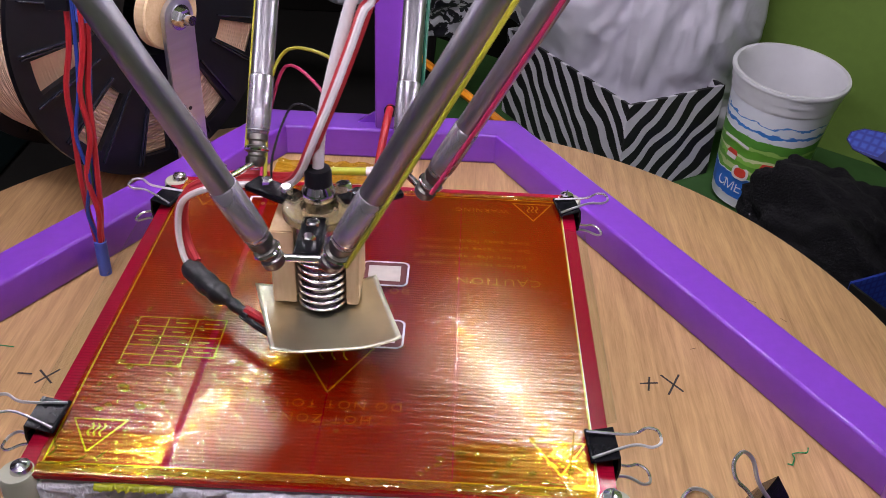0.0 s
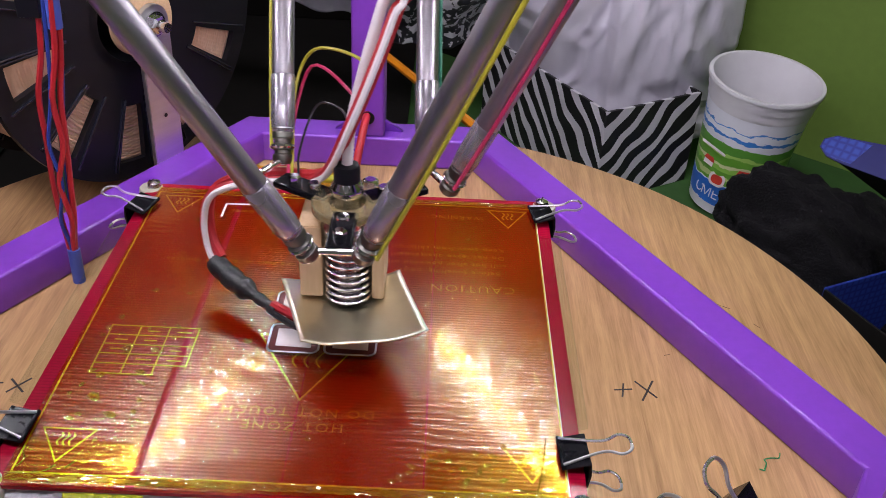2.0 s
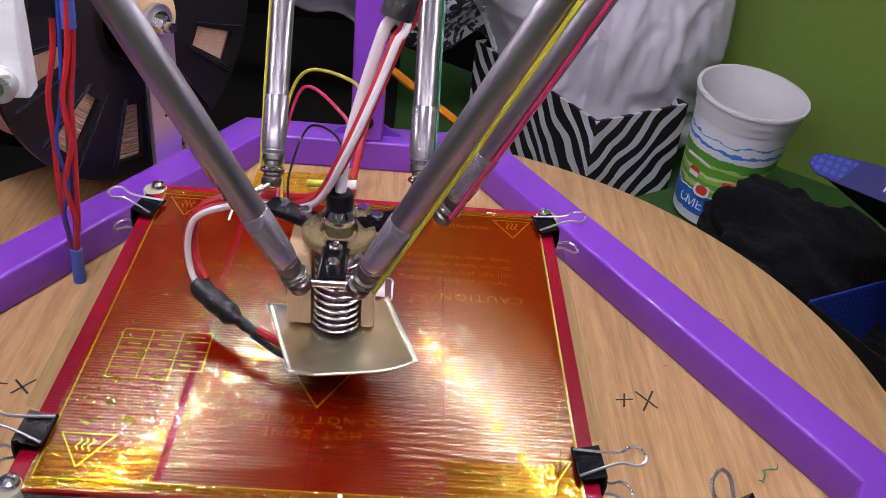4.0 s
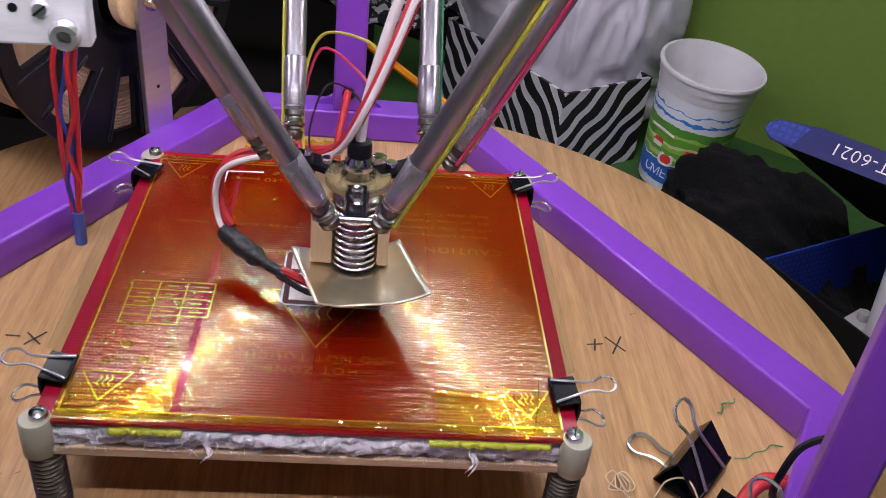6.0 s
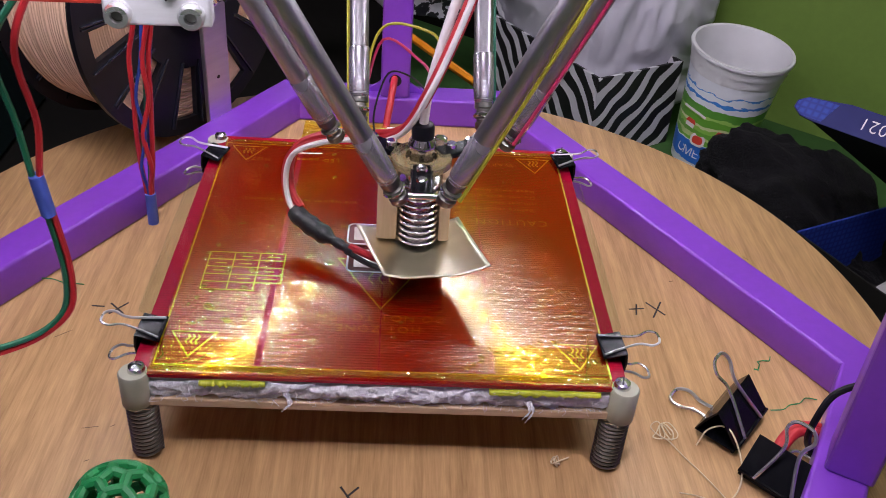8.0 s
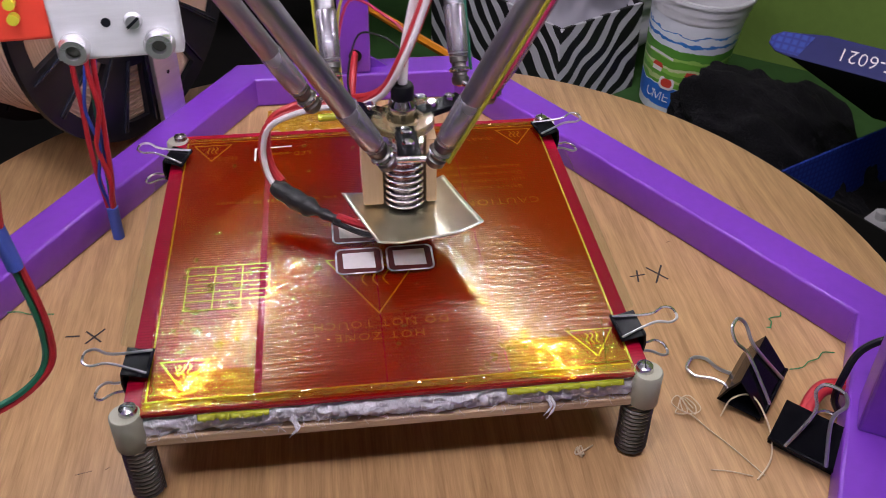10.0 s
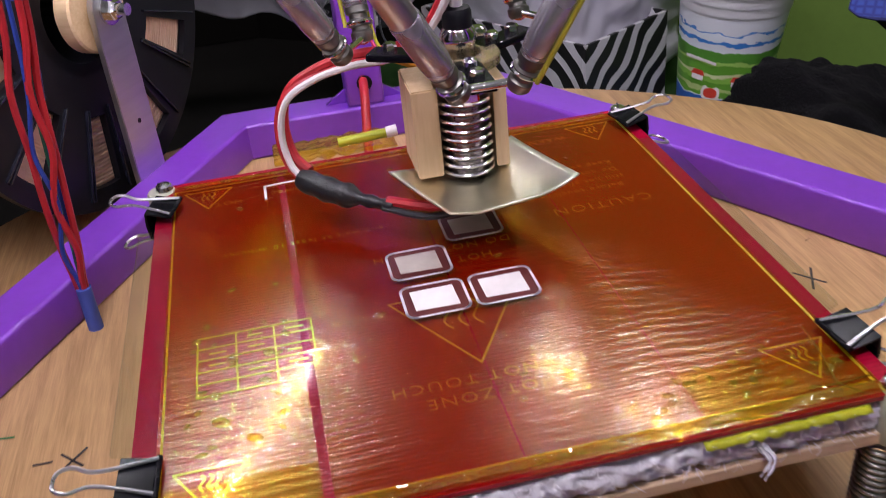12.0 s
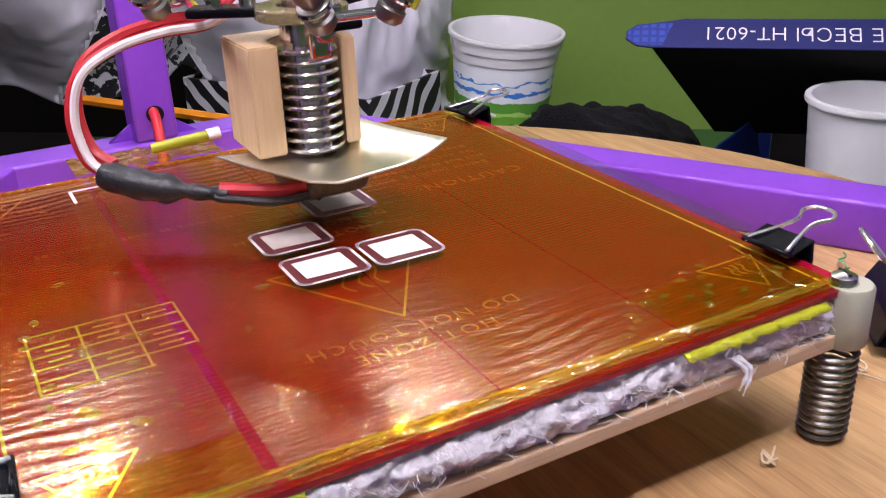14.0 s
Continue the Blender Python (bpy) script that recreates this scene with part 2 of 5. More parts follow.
def honeycomb_material():
    m, nt, p = shader("blue_honeycomb_card")
    v = coords(nt)
    t = node(nt, "ShaderNodeTexVoronoi", Scale=190.0, Randomness=0.15)
    t.feature = "DISTANCE_TO_EDGE"
    nt.links.new(v, t.inputs["Vector"])
    r = nt.nodes.new("ShaderNodeValToRGB")
    r.color_ramp.elements[0].position, r.color_ramp.elements[0].color = 0.05, (0.012, 0.022, 0.20, 1)
    r.color_ramp.elements[1].position, r.color_ramp.elements[1].color = 0.3, (0.022, 0.055, 0.32, 1)
    nt.links.new(t.outputs["Distance"], r.inputs[0])
    nt.links.new(r.outputs[0], p.inputs["Base Color"])
    p.inputs["Roughness"].default_value = 0.45
    p.inputs["Specular IOR Level"].default_value = 0.25
    return m


def crumple(m, scales=(15.0, 34.0), depth=0.006):
    """Sharp creases of crumpled film as relief."""
    nt = m.node_tree
    p = nt.nodes["Principled BSDF"]
    v = coords(nt)
    warp = node(nt, "ShaderNodeTexNoise", Scale=9.0, Detail=3.0)
    nt.links.new(v, warp.inputs["Vector"])
    mv = nt.nodes.new("ShaderNodeVectorMath")
    mv.operation = "MULTIPLY_ADD"
    mv.inputs[1].default_value = (0.05, 0.05, 0.05)
    nt.links.new(warp.outputs["Color"], mv.inputs[0])
    nt.links.new(v, mv.inputs[2])
    last = None
    for sc in scales:
        vo = node(nt, "ShaderNodeTexVoronoi", Scale=sc)
        nt.links.new(mv.outputs[0], vo.inputs["Vector"])
        b = nt.nodes.new("ShaderNodeBump")
        b.inputs["Strength"].default_value, b.inputs["Distance"].default_value = 0.55, depth * 15.0 / sc
        nt.links.new(vo.outputs["Distance"], b.inputs["Height"])
        if last:
            nt.links.new(last.outputs[0], b.inputs["Normal"])
        last = b
    nt.links.new(last.outputs[0], p.inputs["Normal"])


M_TABLE = wood_material("oak_laminate", (0.56, 0.345, 0.165, 1), (0.30, 0.165, 0.068, 1), (130, 7, 130), 0.36, 1.5)
M_PURPLE = surface("purple_enamel", (0.20, 0.045, 0.48), 0.36, grain=180, amount=0.08, bump=0.12, depth=0.0004, coat=0.2)
M_WALL = surface("green_painted_wall", (0.185, 0.300, 0.050), 0.7, grain=120, amount=0.08, bump=0.25, depth=0.001, blotch=3)
M_DESK = surface("dark_green_desk_top", (0.035, 0.10, 0.022), 0.6, grain=90, amount=0.2, blotch=6)
M_DARK = surface("near_black_brown", (0.006, 0.005, 0.004), 0.6, grain=20, amount=0.3, spec=0.15)
M_TEAL = surface("dark_teal_plastic", (0.006, 0.02, 0.024), 0.5, grain=20, amount=0.2)
M_PLASTER = surface("pale_plaster", (0.66, 0.64, 0.64), 0.9, grain=60, amount=0.06)
M_BOARD = board_material()
M_GLASS = clear_film("clear_glass", (0.93, 0.96, 0.94), 0.06, 1.22)
M_TAPE = clear_film("amber_polyimide_tape", (0.95, 0.73, 0.09), 0.088, 2.05, 0.34, (26, 90, 1), 1.0, 0.0008, (0.50, 0.20, 0.02), 0.010, 0.262, 0.77, (1.0, 0.88, 0.60))
# yellow gloss stands in for lamp reflections off the copper below
M_GOLD_GLINT = clear_film("gold_glint_film", (0.97, 0.90, 0.42), 0.075, 1.65, 0.4, (40, 200, 1), 1.0, 0.0006, shine=(1.0, 0.82, 0.14))
M_TAPE_EDGE = clear_film("doubled_amber_tape", (0.85, 0.62, 0.04), 0.06, 2.0, 0.9, (60, 160, 60), 1.0, 0.004, (0.6, 0.40, 0.02), 0.12)
M_YELLOW_INK = surface("yellow_board_print", (0.62, 0.38, 0.03), 0.5, grain=300, amount=0.1, bump=0)
# yellow ink darkened to paint in the glare haze over the lettering
M_DIM_INK = surface("glare_dimmed_print", (0.46, 0.17, 0.03), 0.6, grain=300, amount=0.25, bump=0)
M_WHITE_INK = surface("white_board_print", (0.80, 0.72, 0.74), 0.5, grain=300, amount=0.08, bump=0)
M_WHITE_PAD = surface("white_solder_pad", (0.85, 0.80, 0.80), 0.45, grain=200, amount=0.1, bump=0)
M_SHADED_PAD = surface("head_shaded_pad", (0.52, 0.46, 0.42), 0.5, grain=200, amount=0.15, bump=0)
M_DARK_PAD = surface("dark_pad_gap", (0.10, 0.012, 0.012), 0.5, grain=200, amount=0.1, bump=0)
M_WOOL = surface("grey_white_wool", (0.74, 0.71, 0.77), 0.95, grain=520, amount=0.22, bump=0.7, depth=0.0012, blotch=60)
M_LIME = surface("lime_tape", (0.36, 0.37, 0.02), 0.35, grain=80, amount=0.15)
M_PLY = wood_material("birch_ply", (0.62, 0.45, 0.30, 1), (0.45, 0.30, 0.18, 1), (8, 60, 200), 0.55)
M_PINE = wood_material("planed_pine", (0.72, 0.52, 0.32, 1), (0.58, 0.38, 0.20, 1), (60, 60, 6), 0.6)
M_STEEL = surface("bright_steel", (0.62, 0.61, 0.62), 0.22, 1.0, grain=200, amount=0.1, bump=0.05)
M_CHROME = surface("polished_steel", (0.75, 0.74, 0.76), 0.12, 1.0, grain=200, amount=0.05, bump=0)
M_FIN = surface("turned_bright_aluminium", (0.80, 0.78, 0.80), 0.2, 1.0, grain=200, amount=0.08, bump=0.03)
M_ALU = surface("scuffed_aluminium_tube", (0.46, 0.44, 0.48), 0.34, 1.0, grain=160, amount=0.40, bump=0.15, stretch=(1, 1, 0.12), blotch=22)
M_ALU_FLAT = surface("brushed_aluminium", (0.62, 0.62, 0.64), 0.36, 1.0, grain=220, amount=0.15, bump=0.15, stretch=(0.1, 1, 1))
M_NUT = surface("zinc_plated_steel", (0.66, 0.65, 0.68), 0.27, 0.88, grain=200, amount=0.12, bump=0.05)
M_ALU_DULL = surface("dull_scratched_aluminium", (0.80, 0.79, 0.84), 0.40, 0.5, grain=220, amount=0.18, bump=0.25, stretch=(0.15, 1, 1))
M_SHEET = surface("tin_sheet", (0.74, 0.70, 0.54), 0.33, 1.0, grain=70, amount=0.12, bump=0.12, depth=0.0012, blotch=28)
M_GUN = surface("dark_spring_steel", (0.20, 0.19, 0.175), 0.35, 1.0, grain=150, amount=0.15)
M_PVC = surface("grey_white_pvc", (0.36, 0.36, 0.28), 0.5, grain=90, amount=0.08)
M_BLACK = surface("black_plastic", (0.005, 0.005, 0.008), 0.4, grain=120, amount=0.3, spec=0.3)
M_BLACK_GLOSS = surface("black_lacquered_steel", (0.004, 0.004, 0.006), 0.2, grain=120, amount=0.3, bump=0.03, spec=0.12)
M_RIB = surface("glossy_black_plastic", (0.012, 0.012, 0.022), 0.18, grain=120, amount=0.2, spec=0.7)
M_SHRINK = surface("black_heat_shrink", (0.013, 0.013, 0.016), 0.38, grain=220, amount=0.3, bump=0.5, depth=0.0012)
M_FUR = surface("black_fleece", (0.0085, 0.008, 0.0095), 0.95, grain=500, amount=0.5, bump=1.0, depth=0.003, spec=0.15)
M_FUR.node_tree.nodes["Principled BSDF"].inputs["Sheen Weight"].default_value = 0.02
M_RED_WIRE = surface("red_silicone_wire", (0.45, 0.018, 0.028), 0.42, grain=150, amount=0.12)
M_WHITE_WIRE = surface("white_ptfe", (0.78, 0.72, 0.74), 0.35, grain=150, amount=0.05)
M_BLUE_WIRE = surface("blue_wire", (0.02, 0.05, 0.30), 0.4, grain=150, amount=0.1)
M_BLUE_TAPE = surface("blue_sleeve", (0.06, 0.105, 0.46), 0.5, grain=150, amount=0.1)
M_GREEN_WIRE = surface("green_wire", (0.012, 0.13, 0.07), 0.4, grain=150, amount=0.1)
M_YELLOW_WIRE = surface("yellow_wire", (0.42, 0.38, 0.03), 0.4, grain=150, amount=0.1)
M_PINK_WIRE = surface("crimson_wire", (0.50, 0.03, 0.11), 0.4, grain=150, amount=0.1)
M_FILAMENT = surface("beige_filament", (0.72, 0.50, 0.36), 0.42, grain=60, amount=0.15)
M_RESIN = surface("amber_clear_resin", (0.60, 0.50, 0.28), 0.12, grain=80, amount=0.2, spec=0.8)
M_RESIN.node_tree.nodes["Principled BSDF"].inputs["Transmission Weight"].default_value = 0.75
M_BAG = bag_material()
M_POLY = surface("white_polythene", (0.62, 0.60, 0.68), 0.30, grain=16, amount=0.05, bump=0.0)
crumple(M_POLY, (11.0, 24.0), 0.0045)
crumple(M_BAG)
M_ZEBRA = zebra_material()
M_CUP = surface("white_polypropylene", (0.72, 0.71, 0.74), 0.35, grain=60, amount=0.06)
M_CUP_PRINT = cup_print_material()
M_HONEY = honeycomb_material()
M_BLUE_CARD = surface("dark_blue_card", (0.011, 0.014, 0.11), 0.45, grain=60, amount=0.15, spec=0.2)
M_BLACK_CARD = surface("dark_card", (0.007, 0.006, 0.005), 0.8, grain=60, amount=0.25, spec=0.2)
M_RED_PRINT = surface("red_plastic", (0.62, 0.05, 0.03), 0.42, grain=120, amount=0.12)
M_GREEN_PRINT = surface("green_printed_plastic", (0.01, 0.20, 0.055), 0.4, grain=200, amount=0.15)
M_INK = surface("black_marker_ink", (0.02, 0.015, 0.02), 0.6, grain=300, amount=0.3, bump=0)
M_ORANGE = surface("orange_plastic", (0.75, 0.26, 0.01), 0.4, grain=60, amount=0.1)
M_THREAD = surface("cream_thread", (0.62, 0.50, 0.34), 0.7, grain=300, amount=0.1)
M_KNIT = surface("brown_insulation_wrap", (0.10, 0.06, 0.035), 0.7, grain=200, amount=0.4, bump=0.6, depth=0.002)
M_SLEEVE = surface("grey_clear_sleeve", (0.40, 0.37, 0.42), 0.27, 0.75, grain=160, amount=0.15)
M_LED = glow("led_glow", (0.98, 0.93, 1.03), LED_POWER)
M_GREY_BIT = surface("pale_grey_plastic", (0.45, 0.44, 0.43), 0.5, grain=60, amount=0.15)


# ---- mesh helpers ----
def thing(name, label, category, at=(0, 0, 0), group="", kind=""):
    ob = new(name)
    ob.empty_display_size = 0.01
    ob.location = at
    return tagged(ob, label, category, group, kind)


def finish(bm, name, mat, smooth=False):
    me = bpy.data.meshes.new(name)
    bmesh.ops.recalc_face_normals(bm, faces=bm.faces[:])
    bm.to_mesh(me)
    bm.free()
    me.materials.append(mat)
    if smooth:
        me.shade_smooth()
        if smooth != "all":
            me.set_sharp_from_angle(angle=radians(40))
            if len(me.polygons) < 60:
                for f in me.polygons:
                    if max(abs(c) for c in f.normal) > 0.99999:
                        f.use_smooth = False
    return me


def part(name, bm, mat, parent=None, label="", smooth=True, m=None):
    me = bm if isinstance(bm, bpy.types.Mesh) else finish(bm, name, mat, smooth)
    ob = new(name, me)
    if parent:
        ob.parent = parent
    if m is not None:
        ob.matrix_basis = m
    return tagged(ob, label)


def solid(name, bm, mat, label, category, kind="", group="", smooth=True, m=None):
    ob = part(name, bm, mat, None, "", smooth, m)
    return tagged(ob, label, category, group, kind)


def box(sx, sy, sz, at=(0, 0, 0), bevel=0.0, m=None, bm=None, seg=2):
    own = bm is None
    b = bmesh.new()
    bmesh.ops.create_cube(b, size=1, matrix=Matrix.Translation(at) @ Matrix.Diagonal((sx, sy, sz, 1)))
    if bevel:
        bmesh.ops.bevel(b, geom=b.edges[:], offset=bevel, segments=seg, affect="EDGES", profile=0.5)
    if m is not None:
        b.transform(m)
    if own:
        return b
    join(bm, b)
    return bm


def join(bm, other):
    me = bpy.data.meshes.new("joined")
    other.to_mesh(me)
    other.free()
    bm.from_mesh(me)
    bpy.data.meshes.remove(me)
    return bm


def lathe(profile, n=32, at=(0, 0, 0), m=None, bm=None, closed=False):
    """Turns a list of (radius, height) round the z axis."""
    b = bmesh.new()
    rings = []
    for r, z in profile:
        if r < 1e-6:
            rings.append([b.verts.new((0, 0, z))])
        else:
            rings.append([b.verts.new((r * math.cos(2 * math.pi * i / n), r * math.sin(2 * math.pi * i / n), z)) for i in range(n)])
    pairs = list(zip(rings, rings[1:])) + ([(rings[-1], rings[0])] if closed else [])
    for a, c in pairs:
        for i in range(n):
            j = (i + 1) % n
            if len(a) == 1 and len(c) > 1:
                b.faces.new((a[0], c[j], c[i]))
            elif len(c) == 1 and len(a) > 1:
                b.faces.new((a[i], a[j], c[0]))
            elif len(a) > 1:
                b.faces.new((a[i], a[j], c[j], c[i]))
    b.transform(Matrix.Translation(at) if m is None else m @ Matrix.Translation(at))
    return join(bm, b) if bm is not None else b


def rod(r, h, at=(0, 0, 0), n=20, m=None, bm=None, chamfer=0.0):
    c = min(chamfer, r * 0.5)
    prof = [(0, 0), (r - c, 0), (r, c), (r, h - c), (r - c, h), (0, h)] if c else [(0, 0), (r, 0), (r, h), (0, h)]
    return lathe(prof, n, at, m, bm)


def smooth_path(points, steps=6):
    p = [Vector(q) for q in points]
    p = [2 * p[0] - p[1]] + p + [2 * p[-1] - p[-2]]
    out = []
    for i in range(1, len(p) - 2):
        for k in range(steps):
            t = k / steps
            a, b, c, d = p[i - 1], p[i], p[i + 1], p[i + 2]
            out.append(0.5 * ((2 * b) + (c - a) * t + (2 * a - 5 * b + 4 * c - d) * t * t + (3 * b - a - 3 * c + d) * t ** 3))
    out.append(p[-2])
    return out


def tube(points, r, n=8, steps=6, bm=None, flat=1.0, bent=True):
    """A round wire along a smooth line through the points."""
    path = smooth_path(points, steps) if bent else [Vector(q) for q in points]
    b = bmesh.new()
    up = Vector((0.13, 0.21, 0.97)).normalized()
    rings = []
    for i, q in enumerate(path):
        d = (path[min(i + 1, len(path) - 1)] - path[max(i - 1, 0)]).normalized()
        side = d.cross(up)
        if side.length < 0.05:
            side = d.cross(Vector((1, 0, 0)))
        side.normalize()
        top = side.cross(d).normalized()
        up = top
        rr = r(i / (len(path) - 1)) if callable(r) else r
        rings.append([b.verts.new(q + side * rr * math.cos(2 * math.pi * k / n) + top * rr * flat * math.sin(2 * math.pi * k / n)) for k in range(n)])
    for a, c in zip(rings, rings[1:]):
        for k in range(n):
            b.faces.new((a[k], a[(k + 1) % n], c[(k + 1) % n], c[k]))
    b.faces.new(rings[0][::-1])
    b.faces.new(rings[-1])
    return join(bm, b) if bm is not None else b


def ribbon(points, width, z, thick=0.0001, closed=False, bm=None):
    """Flat printed line of even width along points in the plane at height z."""
    b = bmesh.new()
    pts = [Vector((*q, 0)) for q in points]
    k = len(pts)
    for i in range(k if closed else k - 1):
        a, c = pts[i], pts[(i + 1) % k]
        d = (c - a).normalized()
        s = Vector((-d.y, d.x, 0)) * width / 2
        a, c = a - d * width / 2, c + d * width / 2
        v = [b.verts.new((q.x, q.y, z + h)) for h in (0, thick) for q in (a - s, c - s, c + s, a + s)]
        b.faces.new(v[4:])
        for u in range(4):
            w = (u + 1) % 4
            b.faces.new((v[u], v[w], v[4 + w], v[4 + u]))
    return join(bm, b) if bm is not None else b


def lettering(text, size, m, depth=0.0001, space=1.0):
    """Words in the built-in font as a mesh, centred."""
    cu = bpy.data.curves.new("words", "FONT")
    cu.body, cu.size, cu.extrude, cu.space_character = text, size, depth, space
    cu.align_x, cu.align_y = "CENTER", "CENTER"
    cu.resolution_u = 2
    cu.offset = -0.012 * size
    ob = bpy.data.objects.new("words", cu)
    me = bpy.data.meshes.new_from_object(ob)
    bpy.data.objects.remove(ob)
    bpy.data.curves.remove(cu)
    b = bmesh.new()
    b.from_mesh(me)
    bpy.data.meshes.remove(me)
    b.transform(m)
    return b


def round_rect(cx, cy, w, h, r, n=4):
    pts = []
    for sx, sy, a0 in ((1, 1, 0), (-1, 1, 90), (-1, -1, 180), (1, -1, 270)):
        for i in range(n + 1):
            a = radians(a0 + 90 * i / n)
            pts.append((cx + sx * (w / 2 - r) + r * math.cos(a), cy + sy * (h / 2 - r) + r * math.sin(a)))
    return pts


def plate(points, z0, z1, bevel=0.0):
    """A slab with the given outline."""
    b = bmesh.new()
    f = b.faces.new([b.verts.new((x, y, z0)) for x, y in points])
    g = bmesh.ops.extrude_face_region(b, geom=[f])
    bmesh.ops.translate(b, verts=[v for v in g["geom"] if isinstance(v, bmesh.types.BMVert)], vec=(0, 0, z1 - z0))
    if bevel:
        bmesh.ops.bevel(b, geom=[e for e in b.edges], offset=bevel, segments=2, affect="EDGES")
    return b


# ---- the room ----
DESK = -0.105


def build_room():
    d = Vector((0.79, -0.61, 0)).normalized()
    mid = Vector((0.36, 0.44, 0.4)) + Vector((0.61, 0.79, 0)).normalized() * 0.06
    ang = math.degrees(math.atan2(d.y, d.x))
    solid("wall_green", box(4.4, 0.1, 2.6), M_WALL, "light green painted wall with fine roller texture", "wall", "structure",
          m=pose(mid.x + 1.35 * d.x + 0.05 * 0.61, mid.y + 1.35 * d.y + 0.05 * 0.79, 0.9, 0, 0, ang))
    # dark sheet added so the wall below the bag looks shaded
    solid("shade_panel", box(0.62, 0.016, 0.20), M_DARK, "low dark sheet added as shade under the bag", "panel", "structure",
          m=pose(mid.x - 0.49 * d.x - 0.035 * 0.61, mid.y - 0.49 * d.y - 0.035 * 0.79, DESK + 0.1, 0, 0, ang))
    b = box(3.4, 3.2, 0.03, (-0.1, -0.4, DESK - 0.015))
    solid("desk_top", b, M_DESK, "dark green painted desk top under the round board", "desk", "structure")
    # near-black sheets added to keep the space behind the spool dark
    solid("dark_backdrop", box(1.35, 0.03, 0.9, (-0.62, 0.80, 0.35)), M_DARK, "near-black backdrop added behind the table", "cabinet", "structure")
    solid("dark_side_sheet", box(0.03, 1.0, 0.9, (-0.72, 0.3, 0.35)), M_DARK, "near-black side sheet added left of the table", "cabinet", "structure")
    solid("dark_floor_sheet", box(0.72, 1.0, 0.004, (-0.345, 0.30, DESK + 0.002)), M_BLACK_CARD, "black sheet added to darken the desk at left", "lining", "structure")
    solid("teal_crate", box(0.26, 0.2, 0.12, (-0.47, 0.36, DESK + 0.064), 0.006), M_TEAL, "dark teal plastic crate behind the table", "crate")
    solid("wall_rear", box(3.4, 0.06, 2.7, (-0.1, -2.0, 0.95)), M_PLASTER, "plain plastered wall behind the desk", "wall", "structure")
    solid("wall_side", box(0.06, 3.2, 2.7, (-1.8, -0.4, 0.95)), M_PLASTER, "plain plastered side wall", "wall", "structure")
    solid("ceiling", box(3.6, 3.4, 0.06, (-0.1, -0.4, 2.2)), M_PLASTER, "plain pale ceiling", "ceiling", "structure")


def build_table():
    t = thing("round_table", "round oak-veneered board carrying the printer, scuffed and pen-marked", "table")
    prof = [(0, -0.018), (0.284, -0.018), (0.2875, -0.014), (0.2875, -0.002), (0.286, 0), (0, 0)]
    part("table_top", lathe(prof, 128), M_TABLE, t)
    part("base", lathe([(0, DESK), (0.17, DESK), (0.17, -0.018), (0, -0.018)], 48), M_DARK, t, "dark round plinth")
    zt = 0.0002
    b = ribbon([(0.139, 0.012), (0.147, 0.013)], 0.0009, zt)
    ribbon([(0.1437, 0.0165), (0.142, 0.0075)], 0.0009, zt, bm=b)
    part("plus_mark", b, M_INK, t, "hand-drawn black plus sign")
    b = ribbon([(0.150, 0.0185), (0.1585, 0.008)], 0.001, zt)
    ribbon([(0.1515, 0.0055), (0.1585, 0.0195)], 0.001, zt, bm=b)
    part("letter_mark", b, M_INK, t, "hand-drawn black X")
    b = ribbon([(-0.158, -0.003), (-0.152, -0.0032)], 0.001, zt)
    part("minus_mark", b, M_INK, t, "hand-drawn black minus sign")
    b = ribbon([(-0.1485, -0.0005), (-0.1405, -0.0085)], 0.001, zt)
    ribbon([(-0.1475, -0.009), (-0.140, 0.0005)], 0.001, zt, bm=b)
    part("letter_mark", b, M_INK, t, "hand-drawn black X")
    b = ribbon([(-0.0165, -0.124), (-0.012, -0.131)], 0.001, zt)
    ribbon([(-0.009, -0.124), (-0.0135, -0.129)], 0.001, zt, bm=b)
    part("letter_mark", b, M_INK, t, "hand-drawn black Y")
    rnd = random.Random(5)
    for x, y, ln, ang in ((-0.20, 0.10, 0.02, 60), (-0.19, 0.115, 0.012, 20), (0.2, 0.09, 0.014, -30), (-0.17, -0.03, 0.01, 40), (-0.1375, -0.093, 0.007, 12), (-0.125, -0.0915, 0.002, 40), (-0.131, -0.113, 0.002, 30), (0.168, 0.040, 0.003, 20), (0.222, 0.07, 0.004, -50), (-0.10, -0.12, 0.0015, 70)):
        a = radians(ang)
        part("scratch", ribbon([(x, y), (x + ln * math.cos(a), y + ln * math.sin(a))], 0.00026, zt), M_KNIT, t, "thin brown scratch")


N_LONG, N_SHORT, TUBE, WIDE = 0.174, 0.227, 0.0215, 0.0245
# lamp strips: side of the frame, distance from the middle and height
STRIPS = {-1: (0.1665, 0.2515), 1: (0.1650, 0.2515), 3: (0.200, 0.3045)}


def hexagon(off=0.0):
    """Corner points of the truncated triangle, counter-clockwise, moved outwards by off."""
    dl, ds = N_LONG + off, N_SHORT + off
    pts = []
    for k in range(3):
        for first, second in (((ds, 90 + 120 * k), (dl, 150 + 120 * k)), ((dl, 150 + 120 * k), (ds, 210 + 120 * k))):
            (d1, a1), (d2, a2) = first, second
            a1, a2 = radians(a1), radians(a2)
            det = math.cos(a1) * math.sin(a2) - math.sin(a1) * math.cos(a2)
            pts.append(((d1 * math.sin(a2) - d2 * math.sin(a1)) / det, (math.cos(a1) * d2 - math.cos(a2) * d1) / det))
    return pts


